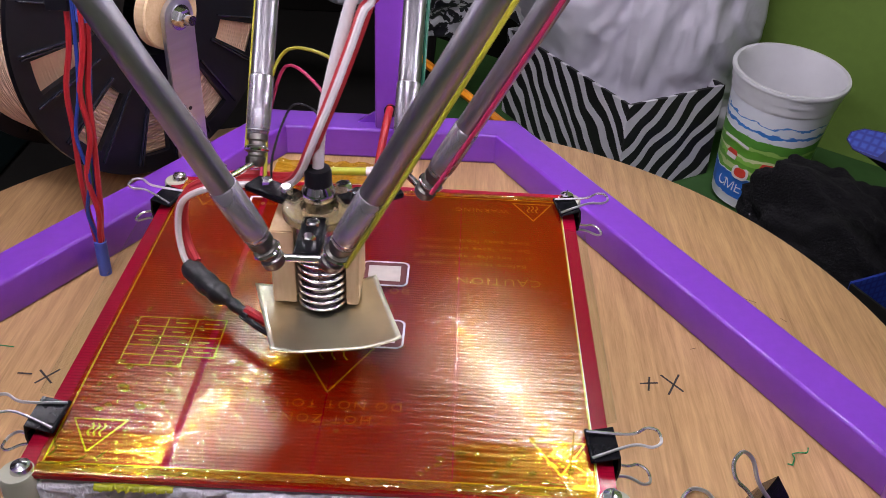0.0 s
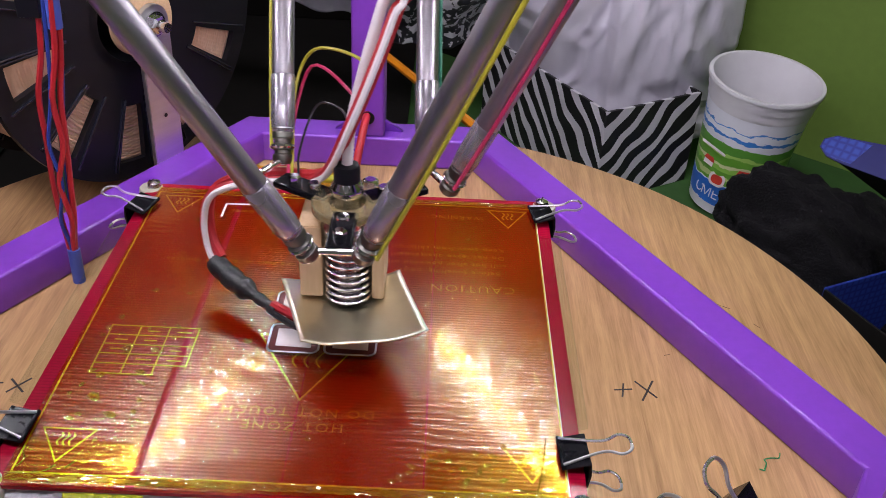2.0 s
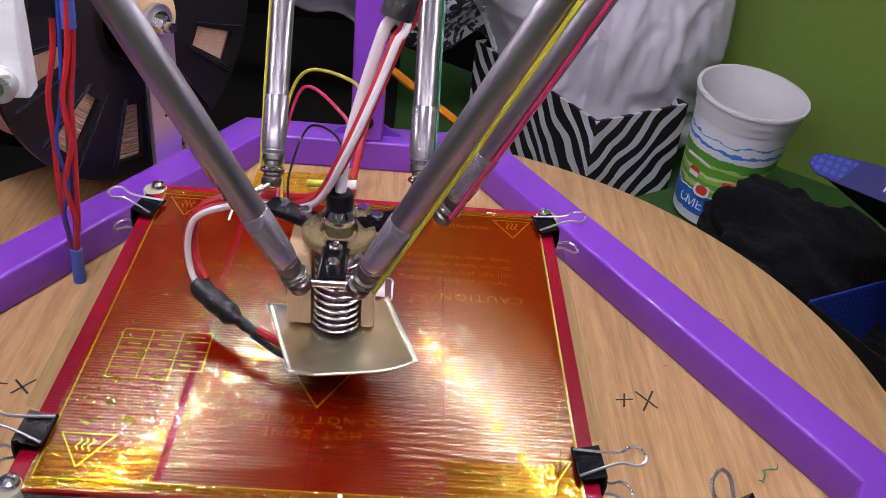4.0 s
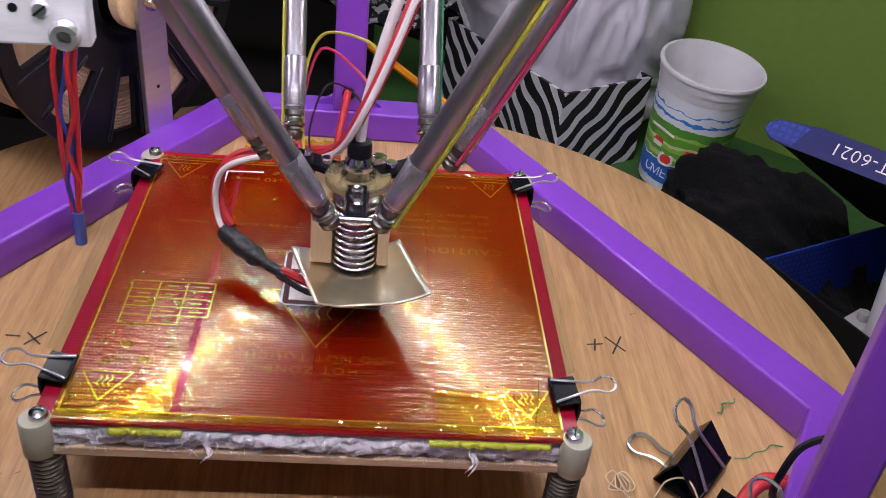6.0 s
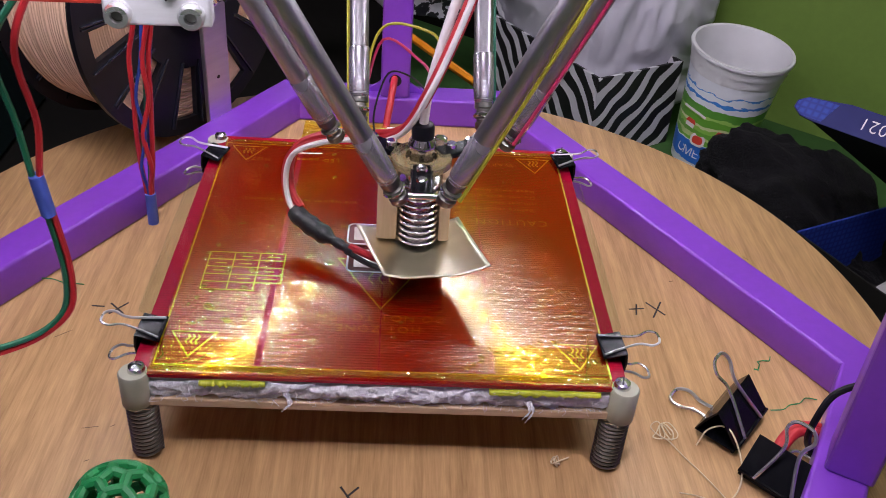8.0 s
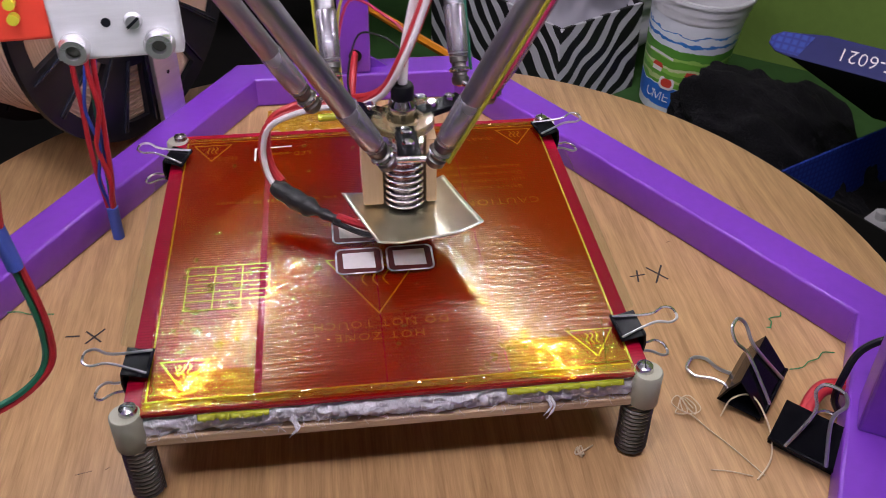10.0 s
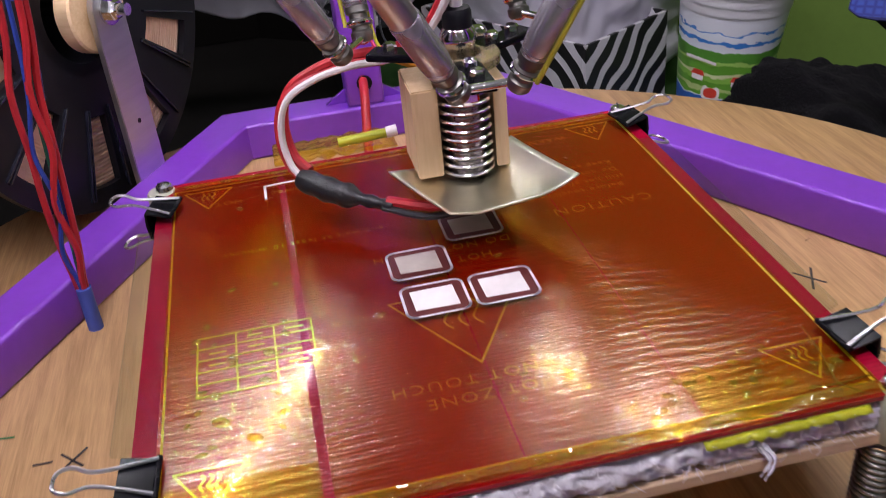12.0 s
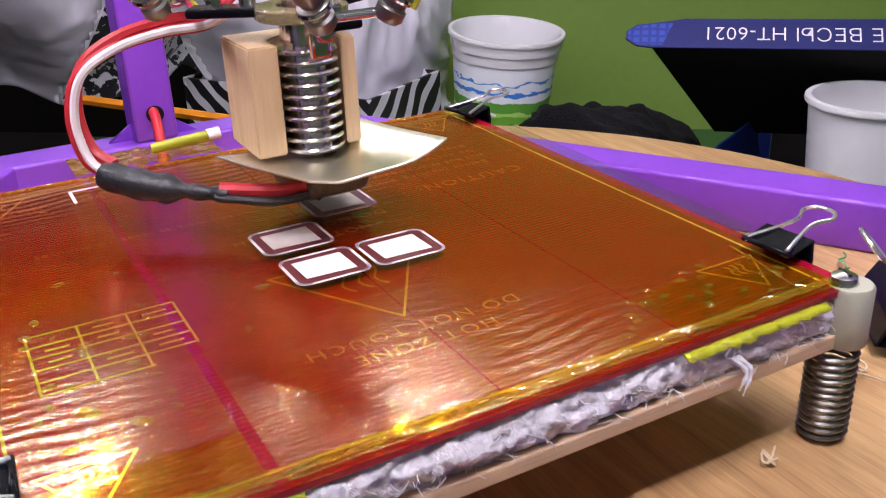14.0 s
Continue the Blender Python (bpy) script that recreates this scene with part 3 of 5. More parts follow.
def build_frame():
    f = thing("printer_frame", "purple enamelled steel delta printer frame with three posts", "frame")
    inner, outer = hexagon(), hexagon(WIDE)
    for i in range(6):
        j = (i + 1) % 6
        b = bmesh.new()
        q = [inner[i], inner[j], outer[j], outer[i]]
        v = [b.verts.new((x, y, z)) for z in (0.0, TUBE) for x, y in q]
        b.faces.new(v[:4])
        b.faces.new(v[4:])
        for k in range(4):
            b.faces.new((v[k], v[(k + 1) % 4], v[4 + (k + 1) % 4], v[4 + k]))
        long = [e for e in b.edges if abs((e.verts[0].co - e.verts[1].co).length) > 0.06]
        bmesh.ops.bevel(b, geom=long, offset=0.0018, segments=3, affect="EDGES", profile=0.5)
        part("rail", b, M_PURPLE, f)
    for k in range(3):
        a = radians(90 + 120 * k)
        r = N_SHORT + WIDE / 2 + (0.003 if k else 0)
        m = pose(r * math.cos(a), r * math.sin(a), 0, 0, 0, 120 * k)
        b = box(TUBE, TUBE, 0.56, (0, 0, TUBE + 0.28), 0.0016)
        part("post", b, M_PURPLE, f, m=m)
        if k == 0:
            part("post_hole", rod(0.0045, 0.0006, n=24), M_BLACK, f, "dark drilled hole", m=pose(0, N_SHORT - 0.0004, 0.036, 90, 0, 0))
        for s in (-1, 1) if k == 0 else ():
            w = bmesh.new()
            v = [w.verts.new(p) for p in ((0, 0, 0), (0.012, 0, 0), (0, 0, 0.008))]
            fc = w.faces.new(v)
            g = bmesh.ops.extrude_face_region(w, geom=[fc])
            bmesh.ops.translate(w, verts=[x for x in g["geom"] if isinstance(x, bmesh.types.BMVert)], vec=(0, 0.003, 0))
            w.transform(Matrix.Diagonal((s, 1, 1, 1)))
            part("gusset", w, M_PURPLE, f, m=m @ pose(s * TUBE / 2, -0.0015, TUBE))
    for s, (r, z) in STRIPS.items():
        ang = 90 - s * 60
        n = Vector((math.cos(radians(ang)), math.sin(radians(ang)), 0))
        bar = box(0.014, 0.40, 0.012, (0, 0, 0), 0.001)
        part("upper_rail", bar, M_PURPLE, f, m=pose(n.x * (r + 0.003), n.y * (r + 0.003), z + 0.0075, 0, 0, ang))
    return f


def build_led_strip(s):
    ang = 90 - s * 60
    n = Vector((math.cos(radians(ang)), math.sin(radians(ang)), 0))
    t = thing("led_strip", "strip of small white lamps under the upper rail", "light strip", group="lamp strips on the printer")
    r, z = STRIPS[s]
    t.matrix_world = pose(n.x * r, n.y * r, z, 0, 0, ang)
    part("carrier", box(0.010, 0.37, 0.001, (0, 0, 0.0005)), M_WHITE_WIRE, t)
    led = finish(box(0.0045, 0.0045, 0.0012, (0, 0, -0.0006)), "lamp", M_LED)
    for k in range(22):
        part("lamp", led, M_LED, t, m=pose(0, (k - 10.5) * 0.0167, 0))


# ---- heated bed ----
Z_PLY, Z_WOOL, Z_PCB, Z_GLASS, Z_TOP = 0.0308, 0.0350, 0.0465, 0.0484, 0.0501


def triangle_sign(b, cx, cy, w, h, z, lw):
    ribbon([(cx - w / 2, cy + h / 2), (cx + w / 2, cy + h / 2), (cx, cy - h / 2)], lw, z, closed=True, bm=b)
    for k in (-1, 0, 1):
        pts = [(cx + k * w * 0.11 + w * 0.035 * math.sin(u * 1.1), cy + h * 0.36 - u * h * 0.06) for u in range(7)]
        ribbon(pts, lw, z, bm=b)
    return b


def bars(b, x0, x1, y, h, z, rnd):
    """A line of small unreadable print as plain bars."""
    x = x0
    while x < x1:
        w = rnd.uniform(0.003, 0.008)
        ribbon([(x, y), (min(x + w, x1), y)], h, z, bm=b)
        x += w + 0.002
    return b


def build_bed():
    t = thing("heated_bed", "red heated print bed under amber-taped glass, on springs", "print bed")
    rnd = random.Random(3)
    part("plywood_plate", box(0.216, 0.216, 0.0042, (0, 0, Z_PLY + 0.0021), 0.0006), M_PLY, t, "thin plywood base plate")
    # wool blanket with a ragged rim
    b = bmesh.new()
    nx, nz = 240, 10
    rim = []
    for i in range(4 * nx):
        s, u = divmod(i, nx)
        q = u / nx
        e = 0.099
        x, y = ((-e + 2 * e * q, -e - 0.0058), (e, -e + 2 * e * q), (e - 2 * e * q, e), (-e, e - 2 * e * q))[s]
        rim.append((x, y))
    rings = []
    for k in range(nz + 1):
        z = Z_WOOL + (Z_PCB - Z_WOOL - 0.0002) * k / nz
        ring = []
        for x, y in rim:
            w = 0.0022 * noise.noise(Vector((x * 60, y * 60, z * 180))) + 0.0021 * noise.noise(Vector((x * 210, y * 210, z * 420))) + 0.0011 * noise.noise(Vector((x * 620, y * 620, z * 900)))
            puff = 0.0030 * math.sin(math.pi * (k + 0.5) / (nz + 1))
            L = math.hypot(x, y)
            ring.append(b.verts.new((x * (1 + (w + puff) / L), y * (1 + (w + puff) / L), z + 0.0006 * noise.noise(Vector((x * 90, y * 90, k))))))
        rings.append(ring)
    for a, c in zip(rings, rings[1:]):
        for i in range(len(rim)):
            j = (i + 1) % len(rim)
            b.faces.new((a[i], a[j], c[j], c[i]))
    wool = part("insulation", b, M_WOOL, t, "ragged grey-white wool blanket", smooth="all")
    b = bmesh.new()
    for k in range(260):
        x = rnd.uniform(-0.099, 0.099)
        z = rnd.uniform(Z_WOOL, Z_PCB - 0.001)
        p = Vector((x, -0.1065, z))
        pts = [p, p + Vector((rnd.uniform(-.0015, .0015), rnd.uniform(-.003, -.001), rnd.uniform(-.0012, .0012))), p + Vector((rnd.uniform(-.003, .003), rnd.uniform(-.0042, -.001), rnd.uniform(-.0020, .0012)))]
        tube(pts, rnd.uniform(0.00005, 0.00013), 4, 2, b)
    for x, ln in ((-0.042, 0.006), (0.064, 0.008), (0.0625, 0.006), (-0.041, 0.004)):
        tube([(x, -0.107, 0.040), (x + 0.002, -0.1105, 0.037), (x - 0.001, -0.1115, 0.039 - ln)], lambda u: 0.0010 * (1 - 0.8 * u) + 0.0002 * math.sin(u * 19), 5, 5, b)
    part("wool_fringe", b, M_WOOL, t, "loose tufts of wool")
    for x0, x1 in ((-0.078, -0.050), (0.046, 0.095)):
        b = bmesh.new()
        n = 40
        up = [b.verts.new((x0 + (x1 - x0) * k / n, -0.1072 - 0.0012 * abs(noise.noise(Vector((k * 0.4, 1, x0)))), Z_PCB + 0.0001)) for k in range(n + 1)]
        dn = [b.verts.new((v.co.x + 0.0006 * noise.noise(Vector((k, 2, 0))), v.co.y - 0.0022 - 0.0014 * noise.noise(Vector((k * 0.5, 7, x0))), Z_PCB - 0.0012 - 0.0022 * abs(noise.noise(Vector((k * 0.35, 4, x0)))) * (1 if 2 < k < n - 2 else 0.2))) for k, v in enumerate(up)]
        for k in range(n):
            b.faces.new((up[k], up[k + 1], dn[k + 1], dn[k]))
        g = bmesh.ops.extrude_face_region(b, geom=b.faces[:])
        bmesh.ops.translate(b, verts=[v for v in g["geom"] if isinstance(v, bmesh.types.BMVert)], vec=(0, 0.0003, -0.0004))
        part("lime_tape", b, M_LIME, t, "crumpled strip of lime yellow tape", smooth="all")
    part("circuit_board", plate(round_rect(0, 0, 0.214, 0.214, 0.003), Z_PCB, Z_GLASS - 0.0002), M_BOARD, t, "red circuit board")
    ga, gb, gc = 0.1002, 0.1108, 0.070
    rim = [(-ga, -0.1077), (ga, -0.1077), (ga, -gc), (gb, -gc + 0.004), (gb, gc - 0.004), (ga, gc), (ga, 0.1007), (-ga, 0.1007), (-ga, gc - 0.004), (-gb - 0.002, gc - 0.008), (-gb - 0.002, -gc + 0.004), (-ga, -gc)]
    part("glass_plate", plate(rim, Z_GLASS, Z_TOP, 0.0003), M_GLASS, t, "clear glass plate")
    zi = Z_GLASS - 0.00018
    b = bmesh.new()
    ribbon([(-0.0995, 0.098), (-0.0985, -0.0995)], 0.0007, zi, bm=b)
    ribbon([(-0.0995, 0.0985), (0.0985, 0.0985)], 0.0006, zi, bm=b)
    ribbon([(-0.0985, -0.1005), (0.098, -0.1005)], 0.0007, zi, bm=b)
    part("border_line", b, M_YELLOW_INK, t, "thin yellow border")
    b = ribbon([(0.1003, 0.095), (0.1003, -0.1)], 0.0009, zi)
    part("border_line", b, M_WHITE_INK, t, "thin white border")
    for cx, cy, w, h in ((-0.0855, 0.087, 0.020, 0.0165), (0.0855, 0.087, 0.020, 0.0165), (-0.085, -0.0865, 0.020, 0.0165), (0.0875, -0.0865, 0.020, 0.0165)):
        part("warning_triangle", triangle_sign(bmesh.new(), cx, cy, w, h, zi, 0.0006), M_YELLOW_INK, t, "yellow hot-surface sign")
    part("warning_triangle", triangle_sign(bmesh.new(), -0.0025, -0.037, 0.045, 0.040, zi, 0.0007), M_YELLOW_INK, t, "large yellow hot-surface sign")
    b = bmesh.new()
    x0, x1, y0, y1 = -0.089, -0.0515, -0.0465, -0.0155
    for k in range(6):
        y = y1 - (y1 - y0) * k / 5
        ribbon([(x0, y), (x1 if k < 5 else x1 - 0.012, y)], 0.0006, zi, bm=b)
    for k in range(4):
        x = x0 + (x1 - x0) * k / 3
        ribbon([(x, y1), (x, y0 if k < 3 else y0 + 0.006)], 0.0006, zi, bm=b)
    for r in range(4):
        for c in range(3):
            if (r + c) % 3:
                bars(b, x0 + 0.004 + 0.0125 * c, x0 + 0.0095 + 0.0125 * c, y1 - 0.0032 - 0.0062 * r, 0.0007, zi, rnd)
    part("wiring_table", b, M_YELLOW_INK, t, "yellow printed wiring table")

    def words(text, x, y, size, name="lettering", mat=M_DIM_INK):
        part(name, lettering(text, size * 0.9, pose(x, y, zi, 0, 0, 180), space=1.18), mat, t, "", smooth=False)

    words("CAUTION:", 0.0655, 0.0235, 0.0088)
    for k, line in enumerate(("Before touching, power", "still hot after powered off", "Do not leave unattended!", "Keep away from children!")):
        words(line, 0.0545, 0.0365 + 0.0068 * k, 0.0050)
    words("WARNING!", 0.058, 0.087, 0.0058)
    words("HOT ZONE", -0.003, -0.0715, 0.0075)
    words("DO NOT TOUCH", -0.002, -0.0635, 0.0075)
    words("HOT ZONE", 0.0, 0.0035, 0.0065)
    words("DO NOT TOUCH", 0.0, 0.0125, 0.0065)
    words("LED power", -0.045, 0.0825, 0.0058)
    words("HOT!", -0.078, 0.081, 0.0055)
    words("and wait at least 10 minutes", -0.049, 0.0365, 0.0050)
    zw = Z_TOP + 0.00042
    b = ribbon([(-0.0613, 0.0735), (-0.0613, 0.0855), (-0.042, 0.0865)], 0.0011, zw)
    part("white_bracket", b, M_WHITE_INK, t, "white printed bracket")
    # solder pads; the rear two are greyed, the head's shadow put into their colour
    for cx, cy, fill in ((-0.0095, -0.0215, 1), (0.0145, -0.0215, 1), (-0.0105, 0.0025, 0.6), (0.0135, 0.0225, 0.6)):
        part("pad_field", plate(round_rect(cx, cy, 0.0205, 0.0175, 0.003), zw - 0.00008, zw), M_DARK_PAD, t, "dark field round a pad")
        b = ribbon(round_rect(cx, cy, 0.0215, 0.0185, 0.003), 0.0009, zw, closed=True)
        part("pad_outline", b, M_WHITE_INK, t, "white rounded outline")
        part("solder_pad", plate([(cx - 0.0075, cy - 0.0055), (cx + 0.0075, cy - 0.006), (cx + 0.0072, cy + 0.0062), (cx - 0.0078, cy + 0.006)], zw, zw + 0.00012), M_WHITE_PAD if fill == 1 else M_SHADED_PAD, t, "white tinned pad")
    # amber tape in overlapping lengths
    for x0, x1 in ((-0.0995, -0.0556), (-0.0528, -0.0024), (-0.0019, 0.0478), (0.0483, 0.1000)):
        b = bmesh.new()
        nx, ny = 8, 34
        vv = [[b.verts.new((x0 + (x1 - x0) * i / nx, -0.1075 + 0.2075 * j / ny, Z_TOP + 0.00025 + 0.00006 * noise.noise(Vector((x0 * 90 + i, j * 0.7, 0))))) for i in range(nx + 1)] for j in range(ny + 1)]
        for j in range(ny):
            for i in range(nx):
                b.faces.new((vv[j][i], vv[j][i + 1], vv[j + 1][i + 1], vv[j + 1][i]))
        part("tape_length", b, M_TAPE, t, "glossy amber tape", smooth="all")
    for y, d, w in ((-0.1045, 0.0036, 0.197), (0.0972, 0.0024, 0.19)):
        b = bmesh.new()
        nx, ny = 160, 6
        vv = [[b.verts.new((-w / 2 + w * i / nx, y + d * (j / ny - 0.5) * (1 + 0.3 * noise.noise(Vector((i * 0.15, 0, y)))), Z_TOP + 0.0005 + 0.0007 * max(0, noise.noise(Vector((i * 0.3, j * 0.8, 3)))))) for i in range(nx + 1)] for j in range(ny + 1)]
        for j in range(ny):
            for i in range(nx):
                b.faces.new((vv[j][i], vv[j][i + 1], vv[j + 1][i + 1], vv[j + 1][i]))
        part("tape_fold", b, M_TAPE_EDGE, t, "wrinkled doubled tape edge", smooth="all")
    # patches added at the front corners to colour the reflections gold
    for x0, x1, y0, y1 in ((0.0490, 0.0992, -0.1035, -0.0835), (-0.0985, -0.0562, -0.1035, -0.0865)):
        b = bmesh.new()
        nx, ny = 20, 8
        vv = [[b.verts.new((x0 + (x1 - x0) * i / nx, y0 + (y1 - y0) * j / ny + 0.0012 * (j == ny) * noise.noise(Vector((i * 0.5, 1, x0))), Z_TOP + 0.00042 + 0.00008 * noise.noise(Vector((x0 * 90 + i * 0.6, j * 0.9, 8))))) for i in range(nx + 1)] for j in range(ny + 1)]
        for j in range(ny):
            for i in range(nx):
                b.faces.new((vv[j][i], vv[j][i + 1], vv[j + 1][i + 1], vv[j + 1][i]))
        part("gold_glint_patch", b, M_GOLD_GLINT, t, "added film tinting the corner reflections gold", smooth="all")
    for pts in ([(0.0935, -0.074), (0.0915, -0.088), (0.0880, -0.1045)], [(0.0885, -0.1005), (0.0905, -0.103), (0.0930, -0.1065)], [(0.0800, -0.1005), (0.0900, -0.1010), (0.0990, -0.1005)],
                [(0.0815, -0.0995), (0.0850, -0.1015)], [(-0.0965, -0.093), (-0.0950, -0.0965), (-0.0965, -0.100)], [(-0.0905, -0.1025), (-0.0860, -0.1015), (-0.0830, -0.0985)], [(-0.0795, -0.1000), (-0.0770, -0.0965)], [(0.0500, -0.1055), (0.0590, -0.1065), (0.0680, -0.1080)], [(-0.0560, -0.1060), (-0.0440, -0.1040)]):
        part("crease", tube([(x, y, Z_TOP + 0.0004) for x, y in pts], 0.00032, 6, 6), M_TAPE_EDGE, t, "bright tape crease")
    # bubbles under the tape
    for k in range(76):
        x, y = (rnd.uniform(-0.097, -0.06), rnd.uniform(-0.095, 0.0)) if k % 2 else (rnd.uniform(0.035, 0.095), rnd.uniform(-0.101, -0.076))
        if k % 5 == 0:
            x, y = rnd.uniform(-0.09, 0.09), rnd.uniform(-0.09, 0.09)
        r = rnd.uniform(0.0003, 0.0013)
        a = rnd.uniform(0, 3.1)
        m = pose(x, y, Z_TOP + 0.0003, 0, 0, math.degrees(a)) @ Matrix.Diagonal((1.6, 1, 0.35, 1))
        part("bubble", lathe([(r, 0), (r * 0.8, r * 0.5), (r * 0.4, r * 0.72), (0, r * 0.76)], 12, m=m), M_TAPE_EDGE, t)
    for x, y, r, w in ((-0.0830, -0.0500, 0.0017, 1.2), (-0.0815, -0.0625, 0.0021, 1.5), (-0.0890, -0.0200, 0.0014, 1.3), (-0.0900, -0.0250, 0.0012, 1.1), (-0.0775, -0.0330, 0.0019, 1.1), (-0.0660, -0.0330, 0.0017, 1.2), (-0.0680, -0.0470, 0.0016, 1.4), (-0.0290, -0.0245, 0.0018, 1.3), (-0.0720, -0.0720, 0.0018, 1.5), (0.0040, -0.0800, 0.0012, 1.0)):
        m = pose(x, y, Z_TOP + 0.0003, 0, 0, 30 + 900 * x) @ Matrix.Diagonal((w, 1, 0.22, 1))
        part("blister", lathe([(r, 0), (r * 0.85, r * 0.5), (r * 0.5, r * 0.75), (0, r * 0.7)], 16, m=m), M_TAPE_EDGE, t, "raised amber blister")
    for sx in (-1, 1):
        for sy in (-1, 1):
            x, y = sx * 0.1045, sy * 0.1045
            coil = [(x + 0.0064 * math.cos(a), y + 0.0064 * math.sin(a), 0.0012 + (Z_PLY - 0.0024) * k / 150) for k, a in enumerate(np.linspace(0, 2 * math.pi * 12.5, 151))]
            part("spring", tube(coil, 0.00078, 6, 1, bent=False), M_GUN, t, "dark coil spring")
            part("standoff", lathe([(0.0022, Z_PLY), (0.0060, Z_PLY), (0.0064, Z_PLY + 0.0006), (0.0064, Z_GLASS - 0.0008), (0.0058, Z_GLASS), (0.0022, Z_GLASS)], 32, (x * 1.012, y * (1.012 if sy < 0 else 0.985), 0)), M_PVC, t, "pale grey plastic spacer")
            b = lathe([(0, 0.0032), (0.0016, 0.0031), (0.0034, 0.0020), (0.0039, 0.0), (0, 0)], 24)
            scr = part("screw", b, M_STEEL, t, "domed steel screw", m=pose(x, y, Z_GLASS))
            part("slot", box(0.005, 0.0007, 0.0006, (0, 0, 0.0028)), M_BLACK, scr, "dark slot", m=pose(0, 0, 0.0001, 0, 0, 35 + 40 * sx))
    return t


# ---- binder clips ----
def clip_handle(w, ln, wire):
    a = w * (0.42 if w < 0.02 else 0.27)
    pts = [(0.0, a, 0), (ln * 0.45, a * 0.50, 0), (ln * 0.66, a * 0.42, 0), (ln * 0.84, a * 0.72, 0), (ln * 0.97, a * 0.5, 0), (ln, 0, 0)]
    pts = pts + [(x, -y, z) for x, y, z in pts[-2::-1]]
    return tube(pts, wire, 6, 5)


def build_clip(label, m, w=0.0160, deep=0.0098, tall=0.0112, up=9, down=-16, ln=0.0262, gap=0.003, group="clips on the bed"):
    """Binder clip: lips at the origin, spine towards +x."""
    t = thing("binder_clip", label, "binder clip", group=group)
    t.matrix_world = m
    b = bmesh.new()
    prof = [(0.0, gap / 2), (0.0, gap / 2 + 0.0007), (deep, tall / 2 + 0.0004), (deep + 0.0007, 0), (deep, -tall / 2 - 0.0004), (0, -gap / 2 - 0.0007), (0, -gap / 2), (deep - 0.0008, -tall / 2 + 0.0003), (deep - 0.0004, 0), (deep - 0.0008, tall / 2 - 0.0003)]
    lo = [b.verts.new((x, -w / 2, z)) for x, z in prof]
    hi = [b.verts.new((x, w / 2, z)) for x, z in prof]
    n = len(prof)
    for i in range(n):
        j = (i + 1) % n
        b.faces.new((lo[i], lo[j], hi[j], hi[i]))
    b.faces.new(lo)
    b.faces.new(hi[::-1])
    part("body", b, M_BLACK_GLOSS, t, "black lacquered spring body", smooth=False)
    for s in (-1, 1):
        part("lip", tube([(-0.0003, -w / 2, s * (gap / 2 + 0.0008)), (-0.0003, w / 2, s * (gap / 2 + 0.0008))], 0.0009, 8, 1, bent=False), M_BLACK_GLOSS, t, "rolled lip")
        ang = up if s > 0 else down
        part("handle", clip_handle(w, ln, 0.00062 if w < 0.02 else 0.0009), M_NUT, t, "bright wire handle", m=pose(-0.0003, 0, s * (gap / 2 + 0.0016), 0, -ang, 0))
    return t


# ---- print head ----
Z_NOZZLE = 0.0530
ARM_R, ARM_L, JOINT_E, JOINT_H, JOINT_Z = 0.19, 0.34, 0.029, 0.030, 0.065


def joint_offset(az, s):
    a = radians(az)
    return Vector((JOINT_E * math.cos(a) - s * JOINT_H * math.sin(a), JOINT_E * math.sin(a) + s * JOINT_H * math.cos(a), JOINT_Z))


